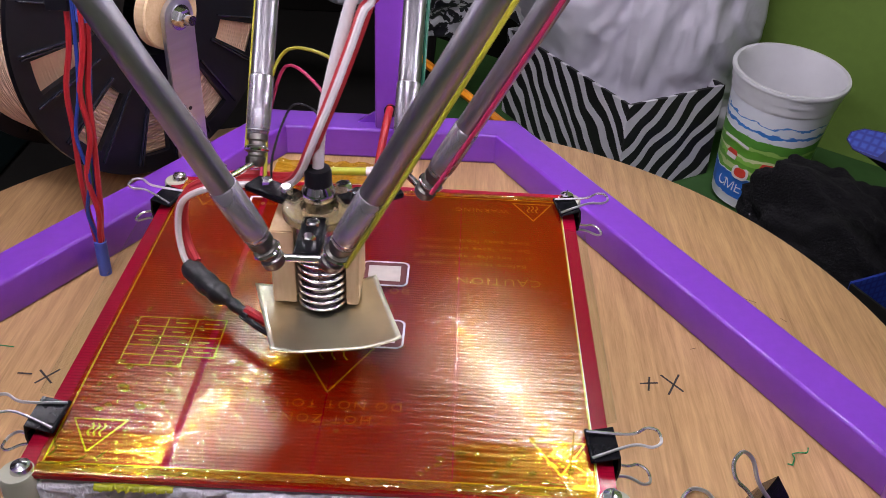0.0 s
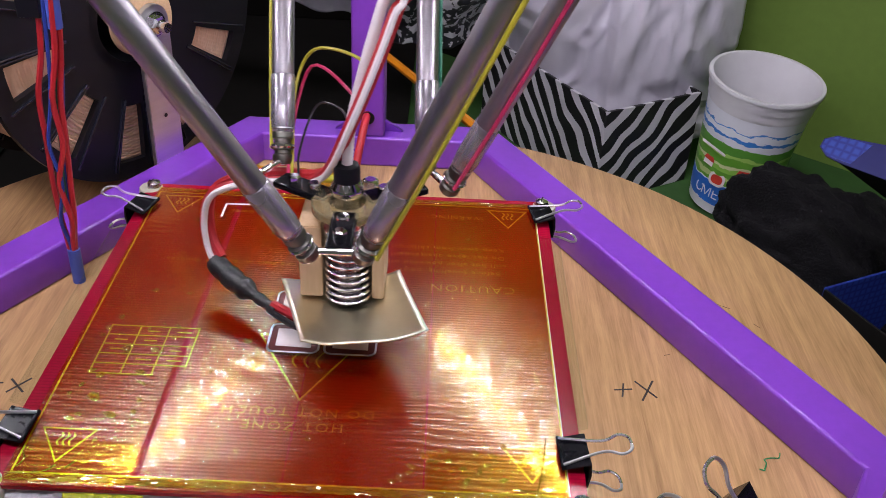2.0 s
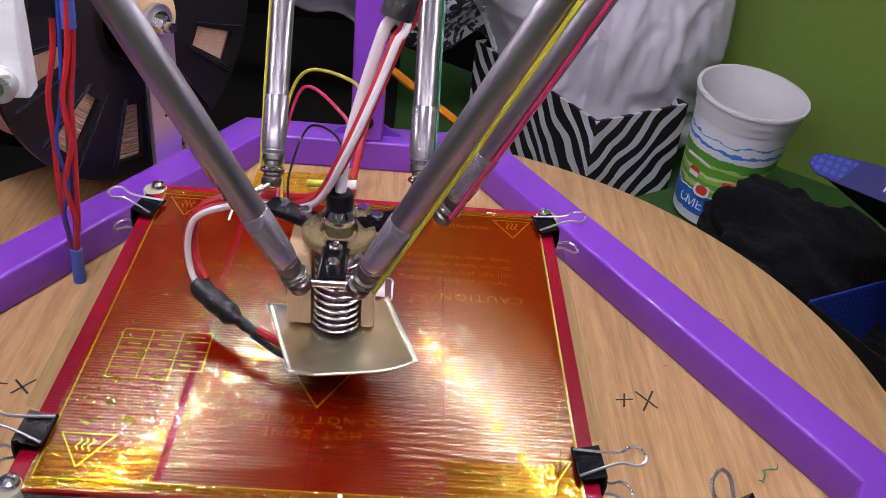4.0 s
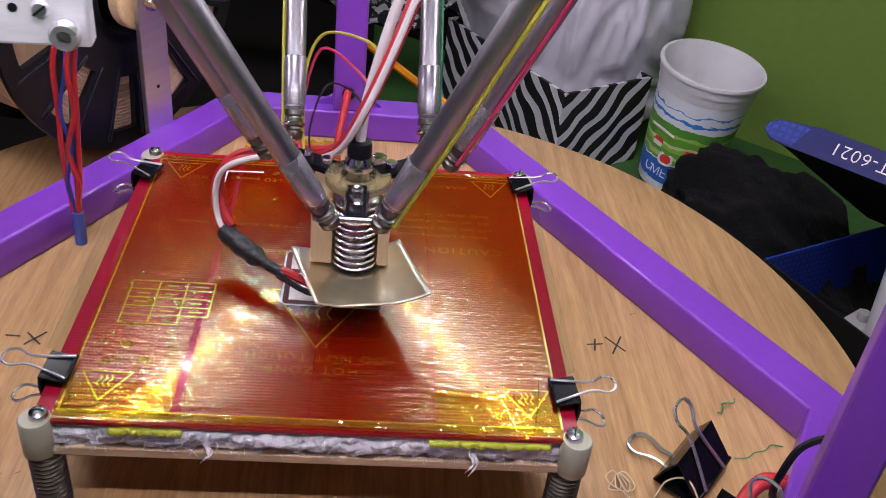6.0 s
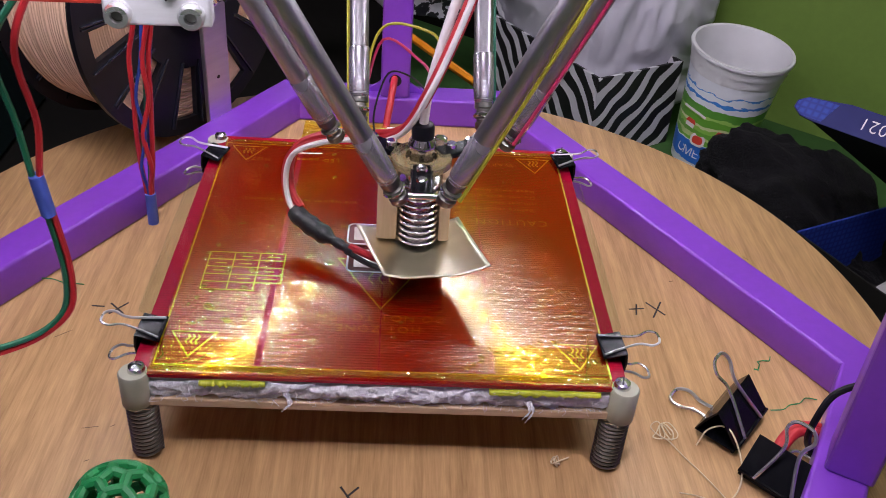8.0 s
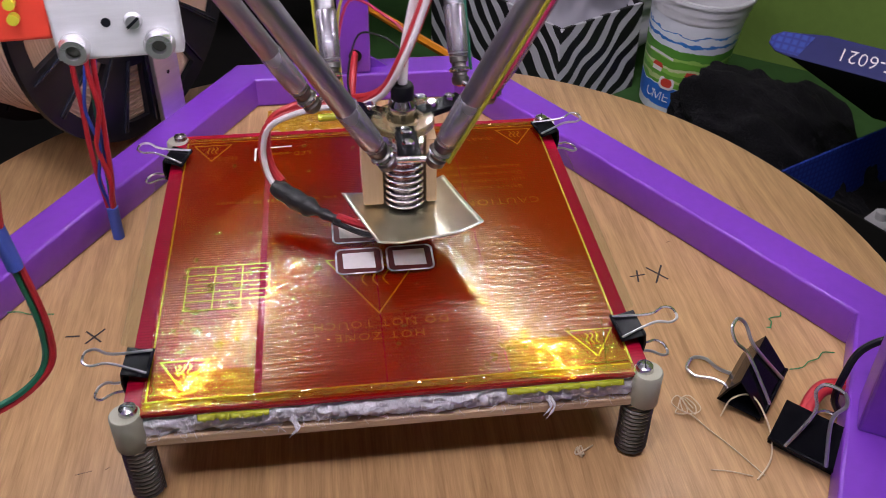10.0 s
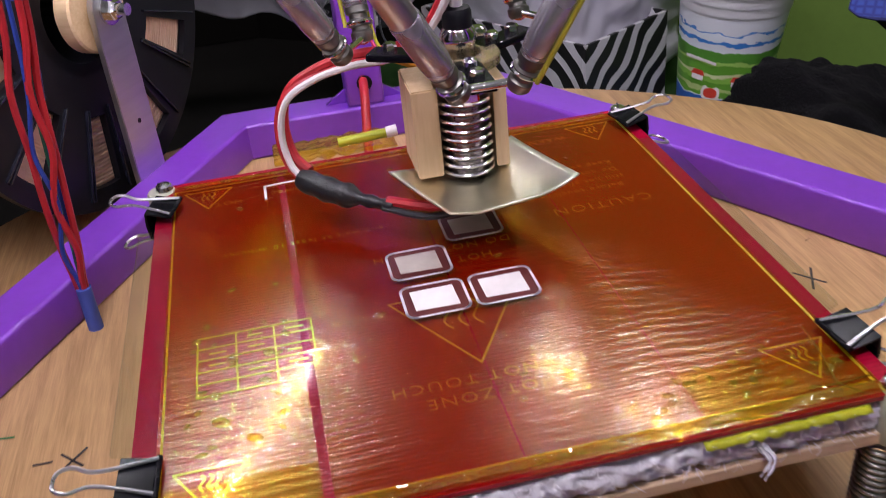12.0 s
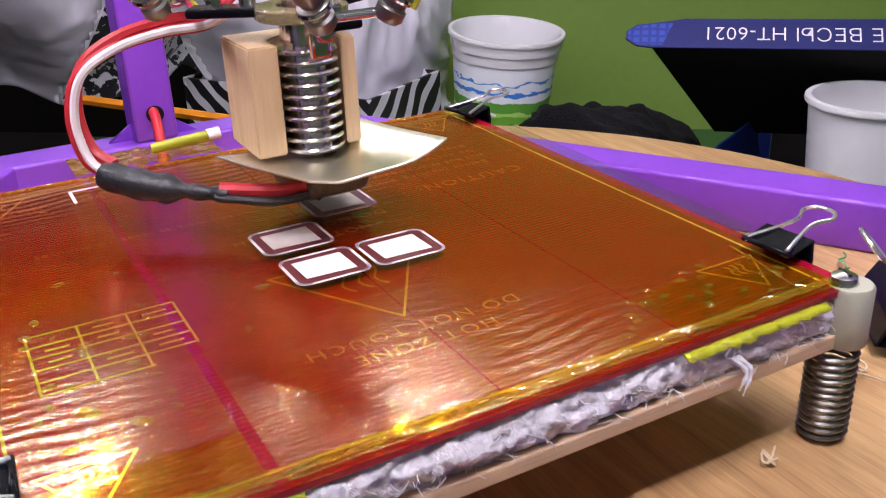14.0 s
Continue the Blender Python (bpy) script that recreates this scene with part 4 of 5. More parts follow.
def build_head():
    t = thing("print_head", "printer hot end with finned heat sink and tin shield", "print head", (0, 0, Z_NOZZLE))
    part("nozzle", lathe([(0, 0), (0.0006, 0), (0.003, 0.003), (0.003, 0.005), (0, 0.005)], 16), M_GUN, t, "brass-dark nozzle")
    b = box(0.026, 0.026, 0.0125, (0.002, 0.002, 0.0100), 0.004, seg=3)
    part("heater_wrap", b, M_KNIT, t, "brown tape-wrapped heater block")
    prof = [(0, 0.0185), (0.0035, 0.0185)]
    z = 0.0185
    for k in range(10):
        r = 0.0099
        prof += [(0.0064, z), (r - 0.0004, z + 0.0001), (r + 0.0001, z + 0.0006), (r + 0.0001, z + 0.0011), (r - 0.0004, z + 0.0016), (0.0064, z + 0.0017), (0.0064, z + 0.0034)]
        z += 0.0034
    prof += [(0.0072, z), (0.0072, z + 0.004), (0, z + 0.004)]
    part("heat_sink", lathe(prof, 40), M_FIN, t, "turned heat sink with ten bright fins")
    # pine block holding the heat sink, with a round recess
    rec = 0.0107
    pts = [(-0.0195, -0.004), (-0.0195, 0.022), (0.0150, 0.022), (0.0150, -0.004)]
    arc = [(rec * math.cos(a), rec * math.sin(a)) for a in np.linspace(radians(-22), radians(202), 22)]
    part("pine_block", plate(pts + arc, 0.0185, 0.0525, 0.0005), M_PINE, t, "planed pine block", smooth=False)
    # tin shield, curled at its edges
    b = bmesh.new()
    c = [Vector((-0.0150, -0.035)), Vector((0.034, -0.0265)), Vector((0.0205, 0.014)), Vector((-0.0295, 0.008))]
    n = 22
    g = []
    for j in range(n + 1):
        row = []
        for i in range(n + 1):
            u, v = i / n, j / n
            q = (c[0] * (1 - u) + c[1] * u) * (1 - v) + (c[3] * (1 - u) + c[2] * u) * v
            z = 0.0172 + 0.0035 * max(0, u - 0.62) ** 2 * 9 - 0.0005 * math.sin(3 * v) + 0.014 * max(0, 0.20 - u) * (1 - 0.5 * v)
            row.append(b.verts.new((q.x, q.y, z)))
        g.append(row)
    for j in range(n):
        for i in range(n):
            b.faces.new((g[j][i], g[j][i + 1], g[j + 1][i + 1], g[j + 1][i]))
    gg = bmesh.ops.extrude_face_region(b, geom=b.faces[:])
    bmesh.ops.translate(b, verts=[v for v in gg["geom"] if isinstance(v, bmesh.types.BMVert)], vec=(0, 0, -0.0006))
    part("shield", b, M_SHEET, t, "bent tin sheet", smooth="all")
    # carrier: clear ring, centre boss, three dark arms
    part("clear_ring", lathe([(0.0075, 0.0590), (0.0136, 0.0590), (0.0142, 0.0596), (0.0142, 0.0624), (0.0136, 0.0630), (0.0075, 0.0630)], 40, closed=True), M_RESIN, t, "amber clear plastic ring")
    part("groove_collar", lathe([(0, 0.0565), (0.0072, 0.0565), (0.0072, 0.058), (0.0056, 0.0595), (0.0056, 0.066), (0.0064, 0.067), (0.0064, 0.0700), (0.0050, 0.0725), (0, 0.0725)], 32), M_CHROME, t, "turned collar")
    part("push_fitting", lathe([(0, 0.0725), (0.0052, 0.0725), (0.0052, 0.0775), (0.0046, 0.079), (0.0028, 0.0795), (0, 0.0795)], 24), M_BLACK, t, "black tube fitting")
    part("feed_tube", tube([(0, 0, 0.078), (0.0015, 0.001, 0.095), (0.0065, 0.003, 0.118), (0.0125, 0.006, 0.140), (0.020, 0.010, 0.165), (0.030, 0.018, 0.30)], 0.0022, 10), M_WHITE_WIRE, t, "white feed tube")
    for k in range(3):
        a = 270 + 120 * k
        u = Vector((math.cos(radians(a)), math.sin(radians(a))))
        far = 0.034
        b = box(far - 0.008, 0.010, 0.003, ((far + 0.008) / 2, 0, JOINT_Z - 0.0035), 0.0010)
        part("carrier_arm", b, M_BLACK_GLOSS, t, "dark metal arm", m=pose(0, 0, 0, 0, 0, a))
        part("bolt_head", lathe([(0, 0.003), (0.002, 0.003), (0.0026, 0.0024), (0.0026, 0), (0, 0)], 12), M_CHROME, t, m=pose(u.x * 0.016, u.y * 0.016, JOINT_Z - 0.002))
        part("bolt_head", lathe([(0, 0.003), (0.002, 0.003), (0.0026, 0.0024), (0.0026, 0), (0, 0)], 6), M_CHROME, t, m=pose(u.x * 0.026, u.y * 0.026, JOINT_Z - 0.002))
        # cross pin and ball studs
        w = 0.0215
        part("cross_pin", rod(0.0014, w, (0, 0, -w / 2), 10), M_CHROME, t, m=pose(u.x * 0.0395, u.y * 0.0395, JOINT_Z, 90, 0, a))
    for az in (90, 210, 330):
        for s in (-1, 1):
            o = joint_offset(az, s)
            b = bmesh.new()
            bmesh.ops.create_uvsphere(b, u_segments=16, v_segments=10, radius=0.0036)
            part("ball_stud", b, M_CHROME, t, m=Matrix.Translation(o))
    # front clamp with two upright screws
    part("front_clamp", box(0.0064, 0.005, 0.013, (0, -0.0115, 0.0550), 0.0012), M_CHROME, t, "small aluminium clamp")
    part("clamp_nut", lathe([(0, 0.003), (0.0022, 0.003), (0.0032, 0.0026), (0.0032, 0), (0, 0)], 6), M_CHROME, t, m=pose(0, -0.0155, 0.057, 90, 0, 0))
    part("clamp_nut", lathe([(0, 0.003), (0.0022, 0.003), (0.0032, 0.0026), (0.0032, 0), (0, 0)], 6), M_CHROME, t, m=pose(0.0085, 0.0075, 0.066))
    # heater leads
    sleeve = [(-0.030, -0.003, 0.0092), (-0.040, 0.005, 0.0100), (-0.051, 0.014, 0.0115), (-0.062, 0.0235, 0.0145)]
    part("heat_shrink", tube(sleeve, lambda u: 0.0024 + 0.0024 * min(1, max(0, u - 0.36) * 7) * (1 - 0.35 * max(0, u - 0.86) * 7) + 0.00035 * math.sin(u * 29), 12, 9), M_SHRINK, t, "black heat-shrink sleeve")
    loops = (((0, 0, 0), M_RED_WIRE, "red lead", 0.0020), ((0.0022, 0.001, 0.0032), M_RED_WIRE, "red lead", 0.0020), ((0.0006, -0.0030, 0.0006), M_WHITE_WIRE, "white lead", 0.0014))
    for (dx, dy, dz), mat, lab, r in loops:
        pts = [(-0.060, 0.022, 0.0140), (-0.065, 0.0285, 0.019), (-0.0665, 0.032, 0.031), (-0.0625, 0.031, 0.044), (-0.051, 0.029, 0.0515), (-0.036, 0.029, 0.0545), (-0.022, 0.0255, 0.0560), (-0.0135, 0.016, 0.0640), (-0.0070, 0.004, 0.0760), (-0.0005, -0.0035, 0.0930), (0.0075, -0.003, 0.113), (0.0165, 0.002, 0.138), (0.0225, 0.008, 0.160), (0.034, 0.02, 0.30)]
        q = [(x + dx, y + dy, z + dz * (1 if i < 7 else 0.6)) for i, (x, y, z) in enumerate(pts)]
        part("lead", tube(q, r, 8, 6), mat, t, lab)
    part("lead", tube([(-0.008, -0.010, 0.0095), (-0.018, -0.009, 0.0100), (-0.032, -0.001, 0.0110)], 0.0020, 8), M_RED_WIRE, t, "red lead")
    part("lead", tube([(-0.008, -0.013, 0.0075), (-0.020, -0.0115, 0.0075), (-0.034, -0.002, 0.0090)], 0.0014, 8), M_SHRINK, t, "black lead")
    part("cable_wrap", tube([(0.0170, 0.005, 0.146), (0.0205, 0.008, 0.160), (0.024, 0.010, 0.180)], 0.0060, 12), M_SHRINK, t, "black cable wrap")
    # thin sensor wires behind
    part("sensor_lead", tube([(-0.024, 0.014, 0.060), (-0.026, 0.030, 0.066), (-0.026, 0.046, 0.090), (-0.018, 0.05, 0.105), (0.002, 0.030, 0.110), (0.0070, 0.002, 0.112)], 0.0007, 6), M_YELLOW_WIRE, t, "thin yellow lead")
    part("sensor_lead", tube([(-0.026, 0.016, 0.060), (-0.028, 0.040, 0.070), (-0.020, 0.051, 0.097), (-0.002, 0.032, 0.095), (0.0030, 0.000, 0.101)], 0.0007, 6), M_PINK_WIRE, t, "thin crimson lead")
    part("sensor_lead", tube([(-0.021, 0.013, 0.060), (-0.023, 0.030, 0.068), (-0.017, 0.043, 0.083), (-0.006, 0.034, 0.086), (0.0015, 0.002, 0.093)], 0.0005, 6), M_BLACK, t, "thin black lead")
    return t


def build_arm(label, wires=()):
    """Arm tube: its ball end at the origin, running up the z axis."""
    t = thing("delta_arm", label, "printer arm", group="six arms of the delta printer")
    r = 0.0046
    part("tube", lathe([(0.0038, 0.012), (r, 0.012), (r, ARM_L - 0.012), (0.0038, ARM_L - 0.012)], 28, closed=True), M_ALU, t, "scuffed aluminium tube")
    part("end_sleeve", lathe([(0.0036, 0.0098), (0.0042, 0.0106), (0.0047, 0.0130), (0.0050, 0.0165), (0.0050, 0.034), (0.0047, 0.0345), (0.0040, 0.0345), (0.0034, 0.0098)], 28, closed=True), M_SLEEVE, t, "grey clear shrunk end sleeve")
    prof = [(0, -0.0028), (0.0032, -0.0028), (0.0042, -0.0015), (0.0042, 0.001), (0.0034, 0.0018), (0.0034, 0.003), (0.0046, 0.0036), (0.0046, 0.0055), (0.0034, 0.0061), (0.0034, 0.0076), (0.0044, 0.0082), (0.0044, 0.0105), (0, 0.0105)]
    part("joint_cup", lathe(prof, 20), M_GUN, t, "steel ball joint end")
    part("joint_ring", lathe([(0.0047, 0.0038), (0.0051, 0.0045), (0.0047, 0.0052)], 24, closed=True), M_CHROME, t, "bright ring")
    for mat, lab, ang in wires:
        a = radians(ang)
        pts = []
        for k in range(9):
            z = 0.004 + (ARM_L - 0.02) * k / 8
            aa = a + 0.12 * math.sin(k * 1.3)
            q = r + 0.0011
            pts.append((q * math.cos(aa), q * math.sin(aa), z))
        part("wire", tube(pts, 0.00085, 6, 4), mat, t, lab)
    return t


# ---- things on and round the table ----
def build_spool():
    ax = Vector((0.866, -0.5, 0))
    c = Vector((-0.1225, 0.188, 0.108))
    m = Matrix.Translation(c) @ ax.to_track_quat("Z", "Y").to_matrix().to_4x4()
    t = thing("filament_spool", "black plastic spool wound with beige filament", "filament spool")
    t.matrix_world = m
    R, hub, wid = 0.100, 0.030, 0.068
    for z0, lab in ((-0.016, "flange"), (-0.016 - wid, "flange")):
        b = bmesh.new()
        # flange with radial windows
        nseg = 10
        for k in range(nseg):
            a0, a1 = 2 * math.pi * k / nseg - 0.175, 2 * math.pi * (k + 1) / nseg - 0.175
            w0, w1 = a0 + 0.200, a1 - 0.200
            segs = [(0.026, 0.053, a0, a1), (0.089, R, a0, a1), (0.053, 0.089, a0, w0), (0.053, 0.089, w1, a1)]
            for r0, r1, s0, s1 in segs:
                n = max(2, round((s1 - s0) * 20))
                pin = [(r0 * math.cos(s0 + (s1 - s0) * i / n), r0 * math.sin(s0 + (s1 - s0) * i / n)) for i in range(n + 1)]
                pout = [(r1 * math.cos(s0 + (s1 - s0) * i / n), r1 * math.sin(s0 + (s1 - s0) * i / n)) for i in range(n + 1)]
                join(b, plate(pin + pout[::-1], z0 - 0.002, z0 + 0.002))
        bmesh.ops.remove_doubles(b, verts=b.verts[:], dist=0.00002)
        part("flange", b, M_BLACK, t, "windowed black flange", smooth=False)
        for k in range(nseg):
            a = 360 * (k + 0.5) / nseg - 10.0
            for d in (-9.4, -8.2, 9.4):
                part("rib", box(0.046, 0.0010, 0.0020, (0.072, 0, z0 + 0.0028), 0.0003), M_RIB, t, m=pose(0, 0, 0, 0, 0, a + d))
    part("core", lathe([(0.0265, -0.016 - wid), (0.0265, -0.014), (0.032, -0.014), (0.032, -0.016 - wid)], 40, closed=True), M_BLACK, t)
    rnd = random.Random(8)
    rows = 30
    prof = []
    for k in range(rows):
        z = -0.0195 - (wid - 0.007) * k / (rows - 1)
        rr = 0.0895 + 0.0012 * rnd.random()
        prof += [(rr - 0.0006, z + 0.0011), (rr + 0.0006, z + 0.0005), (rr + 0.0006, z - 0.0005)]
    part("outer_winding", lathe(prof, 72), M_FILAMENT, t, "outer turns of beige filament")
    prof = []
    for k in range(24):
        rr = 0.042 + 0.002 * k
        prof += [(rr - 0.0009, -0.0192), (rr - 0.0004, -0.0183 + 0.0004 * rnd.random()), (rr + 0.0004, -0.0183)]
    part("side_winding", lathe(prof, 64), M_FILAMENT, t, "side of the beige winding")
    part("hub_disc", lathe([(0.005, -0.012), (0.020, -0.012), (0.021, -0.011), (0.021, -0.004), (0.020, -0.003), (0.005, -0.003)], 40, closed=True), M_PINE, t, "pale wooden hub disc")
    part("axle", rod(0.004, wid + 0.026, (0, 0, -wid - 0.022), 16), M_STEEL, t)
    part("axle_washer", rod(0.0075, 0.0012, (0, 0, 0.0032), 24), M_CHROME, t)
    part("axle_nut", lathe([(0, 0.0088), (0.0042, 0.0088), (0.0054, 0.0078), (0.0054, 0.0044), (0, 0.0044)], 6), M_CHROME, t)
    part("axle_end", rod(0.0030, 0.0050, (0, 0, 0.0088), 12), M_CHROME, t)
    s = thing("spool_bracket", "flat aluminium strip bracket holding the spool", "bracket")
    s.matrix_world = m
    out = [(0.0115 * math.cos(a), 0.0115 * math.sin(a)) for a in np.linspace(0, math.pi, 14)]
    b = plate([(0.0115, -0.103), *out, (-0.0115, -0.103)], -0.0005, 0.0030, 0.0004)
    part("strip", b, M_ALU_FLAT, s, "", smooth=False)
    part("bolt_hole", rod(0.0013, 0.0002, (0.0, -0.0575, 0.00305), 14), M_BLACK, s, "dark drilled hole")


def build_wires():
    t = thing("wire_bundle", "bundle of red, blue and green wires passing down through the table", "wires")
    x, y = -0.1445, 0.0805
    hue = ((M_RED_WIRE, 0.004, 0.001, "red wire"), (M_RED_WIRE, -0.005, 0.0005, "red wire"), (M_BLUE_WIRE, -0.001, -0.002, "blue wire"), (M_GREEN_WIRE, 0.001, 0.003, "green wire"), (M_RED_WIRE, 0.0025, -0.002, "red wire"), (M_BLUE_WIRE, 0.003, 0.003, "blue wire"))
    for k, (mat, dx, dy, lab) in enumerate(hue):
        s = 0.35
        w = 0.0016 * math.sin(2.1 * k)
        pts = [(x + dx * s, y + dy * s, -0.01), (x + dx * s, y + dy * s, 0.022), (x + dx * 0.9 + w, y + dy, 0.040), (x + dx * (1.1 - 0.5 * (k % 3)) + 0.001 - w, y + dy, 0.062), (x + dx * 1.2 + 0.002 + w, y + 0.001 + dy, 0.084), (x + dx + 0.004 - w, y + 0.002 + dy, 0.108), (x + dx + 0.008, y + 0.004 + dy, 0.135), (x + dx + 0.012, y + 0.005 + dy, 0.19)]
        part("wire", tube(pts, 0.00145 if mat == M_RED_WIRE else 0.0010, 6, 6), mat, t, lab)
    part("sleeve", tube([(x, y, -0.012), (x, y, 0.002), (x + 0.0003, y, 0.021)], 0.0033, 12), M_BLUE_TAPE, t, "dark blue sleeve")
    part("sleeve", tube([(x + 0.011, y + 0.005, 0.142), (x + 0.013, y + 0.005, 0.19)], 0.0036, 12, 2), M_BLUE_TAPE, t, "blue tape sleeve")
    part("connector", box(0.011, 0.007, 0.022, (x + 0.001, y + 0.005, 0.158), 0.0008), M_BLACK, t, "black connector housing")
    t2 = thing("hanging_lead", "looped red and green lead with a blue sleeve", "wires")
    for mat, off, lab in ((M_GREEN_WIRE, 0.0, "green wire"), (M_RED_WIRE, 0.0022, "red wire")):
        pts = [(-0.085 + off, -0.125, 0.262), (-0.109 + off, -0.128, 0.226), (-0.1225 + off * 3, -0.133, 0.204), (-0.1205 + off * 3, -0.132, 0.178), (-0.1190 + off, -0.1314, 0.156), (-0.1170 + off, -0.1305, 0.140), (-0.1155 + off, -0.130, 0.116), (-0.119 + off, -0.1315, 0.0995), (-0.132, -0.1376, 0.0915 - off), (-0.150, -0.1475, 0.0945 - off), (-0.172, -0.130, 0.10), (-0.188, -0.119, 0.105)]
        part("wire", tube(pts, 0.00115, 6, 6), mat, t2, lab)
    part("sleeve", tube([(-0.1180, -0.1314, 0.1585), (-0.1166, -0.1306, 0.1425)], 0.0026, 10, 2), M_BLUE_TAPE, t2, "blue sleeve")
    t3 = thing("red_power_lead", "thick red lead through the rear post down to the bed", "wires")
    part("wire", tube([(0.0, 0.236, 0.0375), (-0.001, 0.222, 0.0365), (-0.003, 0.208, 0.027), (-0.0055, 0.196, 0.012), (-0.006, 0.188, 0.002)], 0.0026, 10), M_RED_WIRE, t3)
    t4 = thing("red_cable_pair", "pair of thick red leads lying on the table by the post", "wires")
    for k in (0, 1):
        part("wire", tube([(0.182, -0.106 - 0.003 * k, 0.004), (0.192, -0.094 - 0.003 * k, 0.010), (0.202, -0.089 - 0.003 * k, 0.012), (0.216, -0.093 - 0.004 * k, 0.010), (0.222, -0.112, 0.004)], 0.0026, 10), M_RED_WIRE, t4)
    t5 = thing("black_lead", "thin black lead running up the purple post", "wires")
    part("wire", tube([(0.206, -0.098, 0.002), (0.199, -0.1005, 0.015), (0.1985, -0.1015, 0.03), (0.2045, -0.0985, 0.042), (0.2155, -0.1005, 0.05), (0.226, -0.108, 0.052)], 0.0017, 8), M_BLACK, t5)


def build_bracket_plate():
    """Aluminium plate with nuts and a red arm reaching to the post."""
    t = thing("switch_bracket", "aluminium plate with steel nuts on a red plastic arm", "bracket")
    t.matrix_world = pose(-0.0645, -0.1625, 0.2285, 0, 0, 4)
    part("plate", box(0.0285, 0.006, 0.040, (0.0005, 0.004, 0.0165), 0.0008), M_ALU_DULL, t, "scuffed aluminium plate")
    for x, z in ((-0.0095, 0), (0.0095, 0)):
        n = part("nut", lathe([(0.0017, 0.0), (0.0036, 0.0), (0.0036, 0.0022), (0.0030, 0.0034), (0.0017, 0.0034)], 24, closed=True), M_NUT, t, "round steel nut", m=pose(x, 0.001, z, 90, 0, 0))
        part("nut_bore", rod(0.0017, 0.0016, (0, 0, 0), 16), M_GUN, n)
    part("plate_hole", rod(0.0011, 0.0002, n=14), M_BLACK, t, "dark hole", m=pose(-0.0015, 0.00105, 0.0055, 90, 0, 0))
    sc = part("screw", lathe([(0, 0.0016), (0.0016, 0.0014), (0.0022, 0.0), (0, 0)], 18), M_NUT, t, m=pose(0.0045, 0.0012, 0.0055, 90, 0, 0))
    part("slot", box(0.0036, 0.0006, 0.0004, (0, 0, 0.0016)), M_BLACK, sc, m=pose(0, 0, 0, 0, 0, 40))
    part("red_arm", box(0.030, 0.005, 0.014, (-0.0285, 0.005, 0.0085), 0.001), M_RED_PRINT, t, "red plastic arm")
    part("red_arm", box(0.10, 0.005, 0.014, (-0.090, 0.030, 0.0085), 0.001, m=None), M_RED_PRINT, t, "red plastic arm", m=pose(0, 0, 0, 0, 0, 0) @ Matrix.Translation((-0.043, 0.005, 0)) @ pose(0, 0, 0, 0, 0, -28) @ Matrix.Translation((0.043, -0.030, 0)))
    for k in range(3):
        part("pin", rod(0.0013, 0.002, n=12), M_YELLOW_WIRE, t, "gilt pin", m=pose(-0.021, 0.0026, 0.0075 + 0.0036 * k, 90, 0, 0))


def build_bag():
    t = thing("plastic_bag", "crumpled white plastic bag with a black leafy print", "bag", (0.14, 0.50, 0.0))
    nx, nz = 170, 64
    grid = []
    for j in range(nz + 1):
        row = []
        for i in range(nx + 1):
            u, v = i / nx, j / nz
            x = -0.42 + 0.585 * u
            s = min(1, max(0, (x + 0.055) / 0.07))
            s = s * s * (3 - 2 * s)
            hem = -0.004 - 0.020 * math.exp(-((x + 0.12) / 0.06) ** 2) + 0.35 * max(0, -0.24 - x) + 0.004 * math.sin(x * 95)
            low = hem * (1 - s) - 0.075 * s
            z = low + (0.17 - low) * v
            h = min(1, max(0, (z + 0.03) / 0.3))
            near = -0.055 + 0.07 * h - 0.03 * math.sin(math.pi * min(1, h * 1.6))
            if x > 0.05:
                near += 2.2 * max(0, x - 0.10) ** 1.5 - 0.02
            w = (z - low) / 0.055
            far = -0.050 + 0.10 * math.exp(-w * w * 0.9) * (1 - 0.5 * math.exp(-((x + 0.10) / 0.07) ** 2)) + 0.05 * max(0, z - 0.12)
            y = near * s + far * (1 - s)
            p = Vector((x * 8, z * 8, 1.7))
            q = p + Vector((noise.noise(p * 0.9), noise.noise(p * 1.1 + Vector((7, 0, 0))), 0)) * 1.2
            fold = 0.7 * abs(noise.noise(q)) + 0.65 * abs(noise.noise(q * 2.1 + Vector((3, 1, 0)))) + 0.55 * abs(noise.noise(q * 4.3)) + 0.35 * abs(noise.noise(q * 8.5))
            row.append((x, y + 0.012 * fold, z))
        grid.append(row)

    def printed(co):
        return abs(co[0] + 0.0925) + 0.45 * co[2] < 0.052

    for name, mat, keep, label in (("bag_skin", M_POLY, False, ""), ("printed_panel", M_BAG, True, "panel with a black leafy print")):
        b = bmesh.new()
        made = {}
        for j in range(nz):
            for i in range(nx):
                if printed(grid[j][i]) != keep:
                    continue
                q = []
                for c in ((j, i), (j, i + 1), (j + 1, i + 1), (j + 1, i)):
                    if c not in made:
                        made[c] = b.verts.new(grid[c[0]][c[1]])
                    q.append(made[c])
                b.faces.new(q)
        gg = bmesh.ops.extrude_face_region(b, geom=b.faces[:])
        bmesh.ops.translate(b, verts=[v for v in gg["geom"] if isinstance(v, bmesh.types.BMVert)], vec=(0.0, 0.002, 0))
        part(name, b, mat, t, label, smooth="all")


